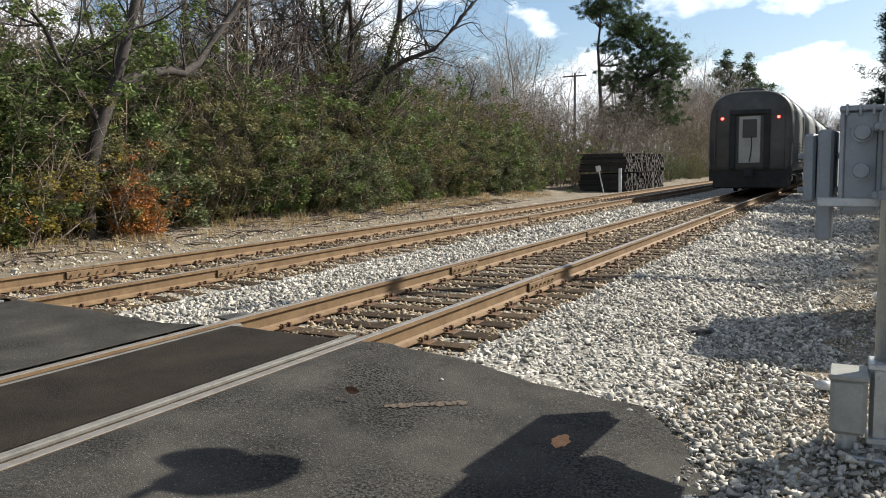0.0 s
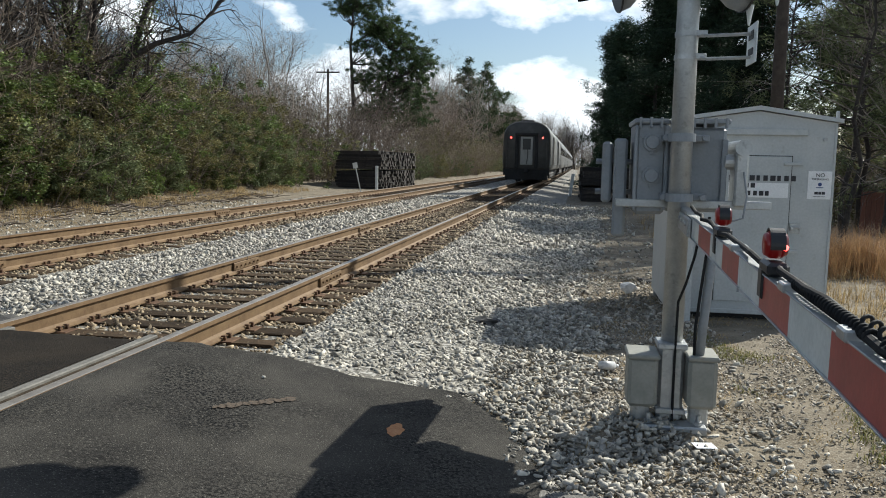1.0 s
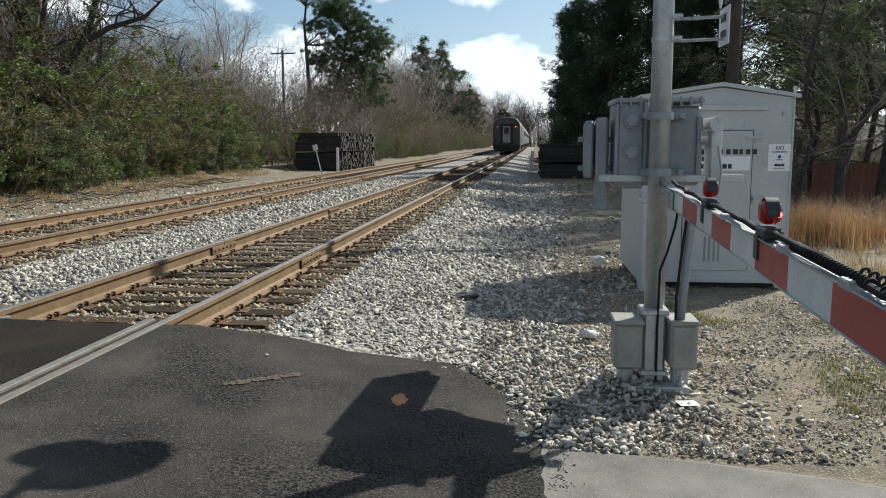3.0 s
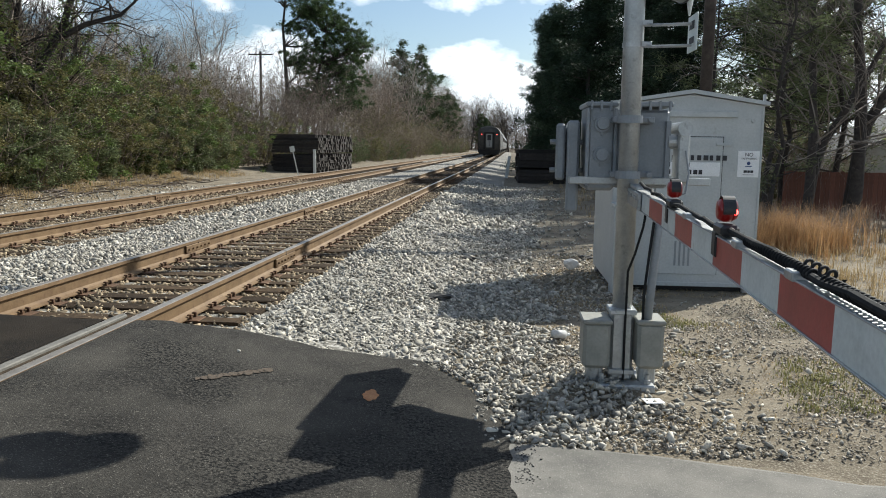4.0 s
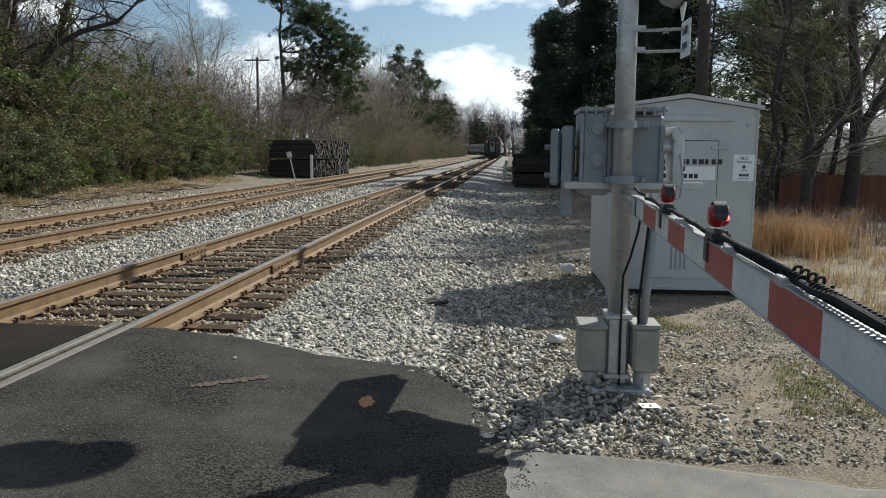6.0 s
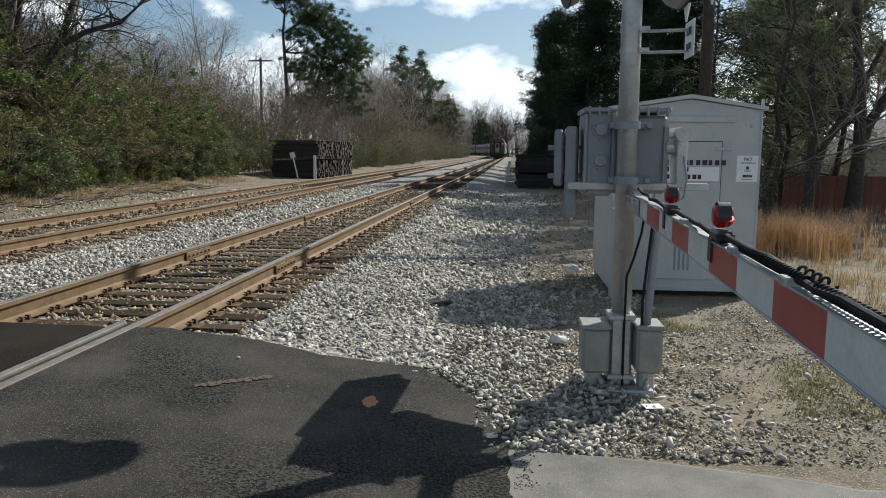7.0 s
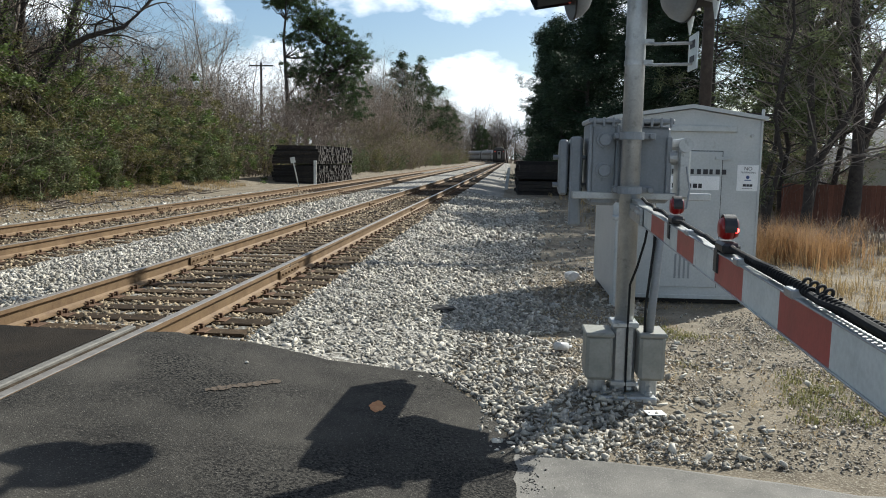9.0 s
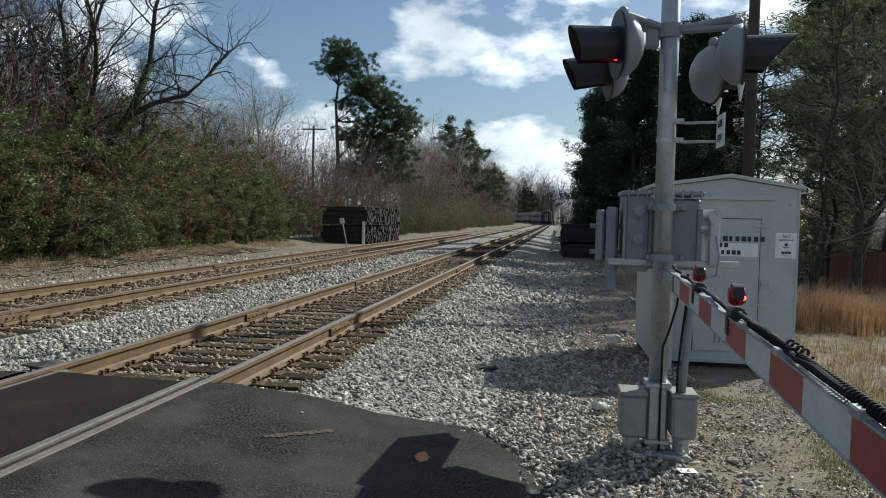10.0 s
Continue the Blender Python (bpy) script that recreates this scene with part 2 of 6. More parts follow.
M_COACH = mat("coach_end_paint", (0.04, 0.039, 0.036), (0.085, 0.08, 0.07), 1.2, 0.5, 0.5, 0.05, 30, (0.06, 0.055, 0.05), 3, 0.5, 0.75)
M_STEEL = mat("coach_stainless", (0.15, 0.155, 0.16), (0.24, 0.245, 0.25), 1.5, 0.5, 0.8, 0.05, 30)
M_UNDER = mat("underframe_grime", (0.012, 0.012, 0.012), (0.03, 0.028, 0.026), 3, 0.8, 0.1, 0.2, 30)
M_GLASS = mat("dark_window", (0.012, 0.013, 0.015), (0.02, 0.021, 0.024), 1, 0.12, 0, 0, 30)
M_PLASTIC = mat("plastic_bag", (0.5, 0.5, 0.5), (0.66, 0.66, 0.66), 5, 0.4, 0, 0.1, 40, thin=0.3)
M_POLE = mat("pole_wood", (0.035, 0.027, 0.022), (0.075, 0.06, 0.05), 6, 0.9, 0, 0.4, 40)
M_POST = mat("weathered_white_post", (0.5, 0.5, 0.48), (0.65, 0.65, 0.62), 6, 0.7, 0, 0.1, 50)
M_RUBBER = mat("crossing_rubber", (0.10, 0.094, 0.082), (0.17, 0.16, 0.14), 9, 0.75, 0, 0.3, 60)
M_ROCK = mat("dark_rock", (0.03, 0.03, 0.03), (0.07, 0.065, 0.06), 6, 0.9, 0, 0.6, 30)


# ---- mesh helpers ----
def thing(name, label, category, at=(0, 0, 0), group="", kind=""):
    ob = new(name)
    ob.empty_display_size = 0.1
    ob.location = at
    return tagged(ob, label, category, group, kind)


def smooth_mesh(me, on):
    if on:
        me.polygons.foreach_set("use_smooth", [True] * len(me.polygons))


def part(name, bm, material, parent=None, label="", smooth=False):
    me = bpy.data.meshes.new(name)
    bm.to_mesh(me)
    bm.free()
    me.materials.append(material)
    smooth_mesh(me, smooth)
    ob = new(name, me)
    ob.parent = parent
    return tagged(ob, label)


def raw(name, verts, faces, material, parent=None, label="", smooth=False, more=(), index=None):
    me = bpy.data.meshes.new(name)
    me.from_pydata(verts, [], faces)
    for m in (material, *more):
        me.materials.append(m)
    if index is not None:
        me.polygons.foreach_set("material_index", index)
    smooth_mesh(me, smooth)
    me.update()
    ob = new(name, me)
    ob.parent = parent
    return tagged(ob, label)


def share(ob, at, parent, turn=0.0, name=None):
    c = new(name or ob.name.split(".")[0], ob.data)
    c.parent = parent
    c.location = at
    c.rotation_euler = (0, 0, turn)
    return c


def box(bm, a, b, bev=0.0, m=None):
    """A box from corner a to corner b, with bevelled edges, turned by m."""
    c = Vector([(p + q) / 2 for p, q in zip(a, b)])
    s = [abs(q - p) for p, q in zip(a, b)]
    r = bmesh.ops.create_cube(bm, size=1, matrix=Matrix.Translation(c) @ Matrix.Diagonal((*s, 1)))
    vs = r["verts"]
    if bev:
        es = list({e for v in vs for e in v.link_edges})
        out = bmesh.ops.bevel(bm, geom=es, offset=bev, segments=1, affect="EDGES")
        vs = list({v for f in out["faces"] for v in f.verts} | {v for v in vs if v.is_valid})
    if m is not None:
        bmesh.ops.transform(bm, matrix=m, verts=vs)
    return bm


def tube(bm, p, q, r, r2=None, seg=12, caps=True):
    """A round bar from p to q."""
    p, q = Vector(p), Vector(q)
    d = q - p
    m = Matrix.Translation((p + q) / 2) @ d.to_track_quat("Z", "Y").to_matrix().to_4x4()
    bmesh.ops.create_cone(bm, cap_ends=caps, segments=seg, radius1=r, radius2=r if r2 is None else r2, depth=d.length, matrix=m)
    return bm


def B():
    return bmesh.new()


def wire(bm, pts, r, seg=6):
    """One round wire swept along pts."""
    pts = [Vector(p) for p in pts]
    n = len(pts)
    a = (pts[1] - pts[0]).orthogonal().normalized()
    rings = []
    for k, p in enumerate(pts):
        d = (pts[min(k + 1, n - 1)] - pts[max(k - 1, 0)]).normalized()
        a = (a - d * a.dot(d)).normalized()
        b = d.cross(a)
        rings.append([bm.verts.new(p + (a * math.cos(w) + b * math.sin(w)) * r) for w in (2 * math.pi * j / seg for j in range(seg))])
    for p, q in zip(rings, rings[1:]):
        for j in range(seg):
            bm.faces.new((p[j], p[(j + 1) % seg], q[(j + 1) % seg], q[j]))
    bm.faces.new(rings[0][::-1])
    bm.faces.new(rings[-1])
    return bm


def bars(parent, x0, x1, y, z, n, h, material, rng):
    """Writing that is not spelt out: short plain bars on one line, each a part."""
    step = (x1 - x0) / n
    for k in range(n):
        x = x0 + k * step
        w = step * rng.uniform(0.5, 0.8)
        part("writing_bar", box(B(), (x, y - 0.002, z - h / 2), (x + w, y, z + h / 2)), material, parent)


def words(text, at, size, material, parent, name="lettering", turn=(90, 0, 0)):
    cu = bpy.data.curves.new(name, "FONT")
    cu.body, cu.size, cu.align_x, cu.extrude = text, size, "CENTER", 0.001
    tmp = new(name, cu)
    me = bpy.data.meshes.new_from_object(tmp.evaluated_get(bpy.context.evaluated_depsgraph_get()))
    bpy.data.objects.remove(tmp)
    me.materials.clear()
    me.materials.append(material)
    ob = new(name, me)
    ob.parent = parent
    ob.location, ob.rotation_euler = at, [radians(a) for a in turn]
    return ob


# ---- the plan: tracks run along y; z = 0 is the near rail's top ----
def bend(y):
    s = 0.0135 * (y - 7) - max(y - 7, 0) ** 2 / 80000
    return s - (max(y - 250, 0) ** 2) / 600


NEAR, FAR = -0.7525, -5.185


def lerp(v, xs, ys):
    return float(np.interp(v, xs, ys))


def ground_z(x, y):
    """The lie of the land: road level at the crossing, ballast shoulders beside the tracks."""
    u = x - (bend(y) if y > 7 else 0)
    right = lerp(y, (4.3, 5.6, 8, 12, 20, 60), (-0.33, -0.29, -0.38, -0.49, -0.52, -0.5))
    fall = lerp(y, (10, 18, 30, 60), (-0.1, 0.3, 1.2, 1.6))
    bed = lerp(u, (-40, -14, -11, -8.6, -6.7, -6.4, -5.9, -4.4, -3.85, -3.6, -2.4, -2.0, 0.5, 0.75, 2.3, 3.2, 9, 30), (0.4, 0.05, -0.28, -0.36, -0.19, -0.155, -0.170, -0.228, -0.252, -0.235, -0.212, -0.218, -0.225, -0.232, right, right, right - 0.03, right - fall))
    road = lerp(x, (-40, -9, -6, 0.2, 2.75, 5, 40), (-0.4, -0.25, 0.0, 0.0, -0.335, -0.34, -0.5))
    k = lerp(y, (4.2, 6.3), (0, 1)) if x > 1.5 else lerp(y, (5.75, 6.3), (0, 1))
    heap = 0.07 * math.exp(-((x - 3.45) ** 2 + (y - 5.75) ** 2) / 0.16)
    return (road - 0.02) * (1 - k) + bed * k + heap


# ---- ground, road, ballast ----
def sheet(name, xs, ys, zf, material, label, kind="structure"):
    verts = [(x, y, zf(x, y)) for y in ys for x in xs]
    w = len(xs)
    faces = [(j * w + i, j * w + i + 1, (j + 1) * w + i + 1, (j + 1) * w + i) for j in range(len(ys) - 1) for i in range(w - 1)]
    return tagged(raw(name, verts, faces, material, smooth=True), label, name, kind=kind)


gx = sorted(set([-900, -300, -120, -60, -40, -28, -20] + [round(-16 + 0.4 * k, 2) for k in range(75)] + [15, 17, 20, 25, 32, 45, 70, 150, 400, 900]))
gy = sorted(set([-300, -80, -30, -12, -6, -3, 0, 2] + [round(3 + 0.3 * k, 2) for k in range(60)] + [21 + 2 * k for k in range(40)] + [110, 130, 160, 200, 260, 330, 420, 560, 800, 1500, 3000]))
sheet("ground", gx, gy, lambda x, y: ground_z(x, y) - 0.012 + 0.02 * noise.noise((x * 1.3, y * 1.3, 0)), M_DIRT,
      "bare dirt ground with straw and scattered pale gravel")


def new_edge(x):
    """Far edge of the fresh asphalt."""
    return lerp(x, (-40, -8, -4.4, -3.3, -2.0, -1.4, -0.1, 0.9, 1.43, 2.17, 2.5, 2.72, 2.82), (6.6, 6.4, 6.22, 6.12, 5.9, 6.05, 5.95, 6.08, 5.95, 6.02, 5.6, 5.1, 4.6))


def road_z(x):
    return lerp(x, (-40, -9, -6, 0.2, 2.75, 5, 40), (-0.4, -0.25, 0.0, 0.0, -0.335, -0.34, -0.5))


def slab(name, x0, x1, nx, edge, material, label, z0=0.0, near=-30.0, follow=True, taper=False):
    """A strip of road surface with a real, crumbled far edge and thickness."""
    xs = [x0 + (x1 - x0) * k / nx for k in range(nx + 1)]
    verts, faces = [], []
    for k, x in enumerate(xs):
        e = edge(x) + 0.035 * noise.noise((x * 6, 2, z0)) + 0.02 * noise.noise((x * 17, 5, z0))
        z = road_z(x) + z0
        a, b = (bend(near), bend(e)) if follow else (0, 0)
        if taper:
            a, b = a * (1 - k / nx), b * (1 - k / nx)
        verts += [(x + a, near, z), (x + b, e - 0.05, z), (x + b, e, z - 0.012), (x + b, e + 0.06, z - 0.10)]
    for k in range(nx):
        for j in range(3):
            a = 4 * k + j
            faces.append((a, a + 4, a + 5, a + 1))
    return tagged(raw(name, verts, faces, material, smooth=False), label, "road", kind="structure")


slab("road_east", 0.046, 2.79, 60, new_edge, M_ASPHALT, "fresh dark asphalt of the level crossing", taper=True)
slab("road_middle", -1.315, -0.19, 24, new_edge, M_ASPHALT_DIRTY, "rust-stained fresh dark asphalt between the near rails")
slab("road_between", -4.42, -1.61, 50, new_edge, M_ASPHALT, "fresh dark asphalt between the two tracks")
slab("road_far_middle", -5.748, -4.622, 24, new_edge, M_ASPHALT_DIRTY, "fresh dark asphalt between the far rails")
slab("road_west", -30, -6.03, 60, new_edge, M_ASPHALT, "fresh dark asphalt beyond the far track")
slab("old_road", 2.35, 40, 120, lambda x: lerp(x, (2.35, 2.85, 3.6, 4.54, 8, 40), (4.62, 4.68, 4.58, 4.33, 4.1, 3.9)), M_OLD, "worn pale grey asphalt of the old road", -0.004, follow=False)


def ragged_seam():
    """The torn edge where the new asphalt laps over the old."""
    verts, faces = [], []
    n = 150
    for k in range(n + 1):
        y = -6 + 10.85 * k / n
        e = 2.80 + 0.045 * noise.noise((0, y * 1.3, 3)) + 0.05 * noise.noise((0, y * 6, 8)) + 0.02 * noise.noise((0, y * 21, 4)) + lerp(y, (4.2, 4.85), (0, -0.02))
        verts += [(2.66, y, road_z(2.66) - 0.002), (e, y, road_z(e) + 0.004), (e + 0.012, y, road_z(e) - 0.012)]
    for k in range(n):
        for j in (0, 1):
            a = 3 * k + j
            faces.append((a, a + 1, a + 4, a + 3))
    tagged(raw("road_seam", verts, faces, M_ASPHALT), "torn edge of the fresh asphalt over the old", "road", kind="structure")


ragged_seam()


def ribbon(name, x, w, z, y0, y1, h, material, label, n=40):
    """A strip that follows the track through the road."""
    verts, faces = [], []
    for k in range(n + 1):
        y = y0 + (y1 - y0) * k / n
        c = x + bend(y)
        for dx, dz in ((-w / 2, -h), (-w / 2, -0.006), (-w / 2 + 0.008, 0), (w / 2 - 0.008, 0), (w / 2, -0.006), (w / 2, -h)):
            verts.append((c + dx, y, z + dz))
    for k in range(n):
        for j in range(5):
            a = 6 * k + j
            faces.append((a, a + 1, a + 7, a + 6))
    faces.append(tuple(range(6)))
    faces.append(tuple(range(6 * n, 6 * n + 6))[::-1])
    return tagged(raw(name, verts, faces, material), label, "crossing strip", group="rubber strips in the crossing")


for x in (NEAR, FAR):
    for s in (-1, 1):
        ribbon("flangeway_seal", x + s * 0.5925, 0.07, -0.004, -12, 6.12, 0.1, M_RUBBER, "grey rubber flangeway strip set in the asphalt")
        ribbon("flangeway_floor", x + s * 0.672, 0.085, -0.02, -12, 6.1, 0.05, M_GROOVE, "dirt-filled dark flangeway groove beside the rail")


# ---- tracks ----
def rail_mesh(name, x, z, y0, y1, parent, label):
    ys = [y0]
    while ys[-1] < y1:
        ys.append(ys[-1] + (1.0 if ys[-1] < 60 else 5.0))
    half = [(0.0375, 0), (0.0375, -0.035), (0.012, -0.05), (0.0095, -0.14), (0.035, -0.158), (0.075, -0.172), (0.075, -0.184)]
    prof = [(0.028, 0.003)] + half + [(-a, b) for a, b in half[::-1]] + [(-0.028, 0.003)]
    verts, faces, idx = [], [], []
    n = len(prof)
    for y in ys:
        c = x + bend(y)
        verts += [(c + a, y, z + b) for a, b in prof]
    for k in range(len(ys) - 1):
        for j in range(n):
            a, b = k * n + j, k * n + (j + 1) % n
            faces.append((a, b, b + n, a + n))
            idx.append(1 if j in (0, n - 2, n - 1) else 0)
    return raw(name, verts, faces, M_RUST, parent, label, more=(M_RAILTOP,), index=idx)


def tie_block(rng):
    bm = B()
    box(bm, (-1.28, -0.112, -0.16), (1.28, 0.112, 0), 0.012)
    for v in bm.verts:
        v.co += Vector((0.012 * rng.uniform(-1, 1), 0.01 * rng.uniform(-1, 1), 0.005 * rng.uniform(-1, 1)))
    return bm


def plate_block():
    bm = B()
    box(bm, (-0.17, -0.095, 0), (0.17, 0.095, 0.014), 0.004)
    for sx, sy in ((-0.088, -0.05), (-0.088, 0.05), (0.088, -0.045), (0.088, 0.055)):
        box(bm, (sx - 0.012, sy - 0.012, 0.01), (sx + 0.012, sy + 0.012, 0.042), 0.003)
        box(bm, (sx - 0.02 - (0.008 if sx > 0 else -0.008), sy - 0.016, 0.042), (sx + 0.02 - (0.008 if sx > 0 else -0.008), sy + 0.016, 0.056), 0.004)
    return bm


def joint_block():
    bm = B()
    for s in (-1, 1):
        box(bm, (s * 0.012, -0.42, -0.145), (s * 0.034, 0.42, -0.045), 0.006)
        for k in range(6):
            y = -0.35 + 0.14 * k
            tube(bm, (s * 0.03, y, -0.095), (s * 0.058, y, -0.095), 0.014, seg=6)
    return bm


def track(centre, z_left, z_right, name_label, y_last, plates_to, joints, seed):
    rng = random.Random(seed)
    t = thing("railway_track", name_label, "railway track", (0, 0, 0), "double railway line")
    rail_mesh("rail", centre + 0.7525, z_right, -20, 420, t, "rusty brown steel rail with a worn bright head")
    rail_mesh("rail", centre - 0.7525, z_left, -20, 420, t, "rusty brown steel rail with a worn bright head")
    ties = [part("tie", tie_block(rng), M_TIE, t) for _ in range(4)]
    plate = part("tie_plate", plate_block(), M_SPIKE, t, "rusted plate with spikes")
    tilt = math.atan2(z_right - z_left, 1.505)
    zc = (z_left + z_right) / 2
    y, k = 6.35, 0
    rest_v, rest_f = [], []
    while y < y_last:
        y += 0.47 + rng.uniform(-0.035, 0.035)
        turn = rng.uniform(-0.025, 0.025)
        dx = rng.uniform(-0.06, 0.06)
        if y < 75:
            o = ties[k] if k < 4 else share(ties[k % 4], (0, 0, 0), t)
            o.location = (centre + bend(y) + dx, y, zc - 0.194)
            o.rotation_euler = (0, -tilt, turn)
            if y < plates_to:
                for s, z in ((-1, z_left), (1, z_right)):
                    q = plate if (k == 0 and s == -1) else share(plate, (0, 0, 0), t)
                    q.location = (centre + s * 0.7525 + bend(y), y, z - 0.200)
                    q.rotation_euler = (0, 0, math.pi if s < 0 else 0)
        else:
            a = len(rest_v)
            c = centre + bend(y)
            rest_v += [(c + i * 1.28, y + j * 0.112, zc - 0.36 + h * 0.16) for h in (0, 1) for j in (-1, 1) for i in (-1, 1)]
            rest_f += [(a + 4, a + 5, a + 7, a + 6), (a, a + 1, a + 5, a + 4), (a + 1, a + 3, a + 7, a + 5), (a + 2, a, a + 4, a + 6)]
        k += 1
    tagged(raw("far_ties", rest_v, rest_f, M_TIE, t), kind="stuff")
    bar = None
    for s, y in joints:
        z = z_right if s > 0 else z_left
        if bar is None:
            bar = part("joint_bar", joint_block(), M_RUST, t, "bolted rusty joint bar")
            o = bar
        else:
            o = share(bar, (0, 0, 0), t)
        o.location = (centre + s * 0.7525 + bend(y), y, z)
        gap = part("rail_gap", box(B(), (-0.0385, -0.006, -0.05), (0.0385, 0.006, 0.004)), M_UNDER, t)
        gap.location = o.location
    return t


track(NEAR, 0.0, 0.0, "rusty rails on dark wooden ties in stained ballast", 260, 45,
      [(1, 9.84), (-1, 10.82), (-1, 16.78), (1, 22.0), (-1, 24.0), (1, 33.5), (-1, 35)], 3)
track(FAR, 0.05, -0.01, "second pair of rusty rails on dark wooden ties", 260, 36,
      [(1, 9.5), (-1, 8.3), (-1, 19.5), (1, 21.0), (1, 33), (-1, 31.5)], 4)


# ---- ballast stones ----
def stone_shapes(rng, n=14):
    """Angular broken stones: hulls of a few points on squashed boxes."""
    out = []
    for _ in range(n):
        bm = B()
        k = [rng.uniform(0.75, 1.25), rng.uniform(0.5, 0.85), rng.uniform(0.28, 0.6)]
        for _ in range(9):
            p = Vector((rng.uniform(-1, 1), rng.uniform(-1, 1), rng.uniform(-1, 1)))
            p = p / max(abs(p.x), abs(p.y), abs(p.z)) * rng.uniform(0.42, 0.56)
            bm.verts.new((p.x * k[0], p.y * k[1], p.z * k[2]))
        r = bmesh.ops.convex_hull(bm, input=bm.verts)
        bmesh.ops.delete(bm, geom=[g for g in r["geom_interior"] if isinstance(g, bmesh.types.BMVert)], context="VERTS")
        bmesh.ops.triangulate(bm, faces=bm.faces)
        bmesh.ops.recalc_face_normals(bm, faces=bm.faces)
        bm.verts.index_update()
        vs = np.array([v.co for v in bm.verts])
        fs = np.array([[v.index for v in f.verts] for f in bm.faces])
        out.append((vs, fs))
        bm.free()
    return out


SHAPES = stone_shapes(random.Random(8))


def stones(name, places, material, label):
    """places: rows of x, y, z, size. One mesh of loose stones."""
    rg = np.random.default_rng(len(places))
    V, F, base = [], [], 0
    kinds = rg.integers(0, len(SHAPES), len(places))
    for kind, (sv, sf) in enumerate(SHAPES):
        p = places[kinds == kind]
        m = len(p)
        if not m:
            continue
        a, b, c = rg.uniform(0, 6.28, m), rg.normal(0, 0.55, m), rg.normal(0, 0.55, m)
        x, y, z = [np.outer(p[:, 3], sv[:, i]) for i in range(3)]
        y, z = y * np.cos(b)[:, None] - z * np.sin(b)[:, None], y * np.sin(b)[:, None] + z * np.cos(b)[:, None]
        x, z = x * np.cos(c)[:, None] - z * np.sin(c)[:, None], x * np.sin(c)[:, None] + z * np.cos(c)[:, None]
        x, y = x * np.cos(a)[:, None] - y * np.sin(a)[:, None], x * np.sin(a)[:, None] + y * np.cos(a)[:, None]
        V.append(np.stack([x + p[:, 0:1], y + p[:, 1:2], z + p[:, 2:3]], -1).reshape(-1, 3))
        F.append((sf[None] + (np.arange(m) * len(sv))[:, None, None]).reshape(-1, 3) + base)
        base += m * len(sv)
    V, F = np.concatenate(V), np.concatenate(F)
    me = bpy.data.meshes.new(name)
    me.vertices.add(len(V))
    me.vertices.foreach_set("co", V.astype(np.float32).ravel())
    me.loops.add(F.size)
    me.loops.foreach_set("vertex_index", F.astype(np.int32).ravel())
    me.polygons.add(len(F))
    me.polygons.foreach_set("loop_start", np.arange(0, F.size, 3, dtype=np.int32))
    me.update(calc_edges=True)
    me.materials.append(material)
    return tagged(new(name, me), label, "gravel", kind="stuff")


def scatter(area, size, rng, keep=None, sink=0.3, dens=1.0):
    """Stones over a rectangle x0, x1, y0, y1 (x counted from the bent track)."""
    x0, x1, y0, y1 = area
    n = int((x1 - x0) * (y1 - y0) / (size * size * 0.62) * dens)
    out = []
    for _ in range(n):
        u, y = rng.uniform(x0, x1), rng.uniform(y0, y1)
        x = u + bend(y)
        if keep and not keep(x, y, u):
            continue
        s = size * min(1.7, max(0.45, rng.lognormvariate(0, 0.36)))
        out.append((x, y, ground_z(x, y) + s * sink * rng.uniform(-0.6, 1.0), s))
    return out


def off_road(x, y, u):
    e = new_edge(x) if x < 2.82 else 4.6
    return y > e + 0.02


def shoulder(x, y, u):
    """Gravel thins out towards the hut and the dirt by the mast."""
    if not off_road(x, y, u):
        return False
    lim = lerp(y, (4.6, 5.2, 6.2, 7.2, 9, 12, 16, 30), (3.2, 3.75, 3.35, 3.3, 3.2, 3.0, 3.3, 3.6)) + 0.5 * noise.noise((x * 2, y * 2, 1))
    return u < lim or random.random() < 0.05


rg = random.Random(21)
near_st = scatter((0.56, 4.4, 4.5, 10), 0.043, rg, shoulder)
near_st += scatter((0.56, 4.4, 10, 17), 0.056, rg, shoulder)
near_st += scatter((0.56, 4.6, 17, 36), 0.085, rg, shoulder)
near_st += scatter((-3.75, -2.0, 5.7, 15), 0.052, rg, off_road)
near_st += scatter((-3.85, -2.0, 15, 36), 0.08, rg, off_road)
near_st += scatter((-8.6, -6.45, 6.2, 16), 0.055, rg, off_road)
near_st += scatter((-8.6, -6.45, 16, 36), 0.085, rg, off_road)
near_st += scatter((-11.5, -8.3, 7, 30), 0.07, rg, lambda x, y, u: random.random() < 0.07)
chips = scatter((3.0, 8.6, 4.4, 9.8), 0.02, rg, lambda x, y, u: y > 4.6 and random.random() < 0.17 + 0.4 * noise.noise((x * 1.2, y * 1.2, 9)))
chips += scatter((2.4, 4.4, 9.5, 14), 0.035, rg, lambda x, y, u: random.random() < 0.2)
near_st += scatter((3.4, 9.0, 4.5, 9.5), 0.04, rg, lambda x, y, u: y > 4.75 and random.random() < 0.025 + 0.09 * noise.noise((x, y, 4)))
near_st += scatter((2.6, 5.6, 4.4, 6.1), 0.034, rg, lambda x, y, u: y > 4.6 and random.random() < lerp(x, (2.6, 3.4, 4.4, 5.6), (0.6, 0.26, 0.03, 0.01)))
crumb = []
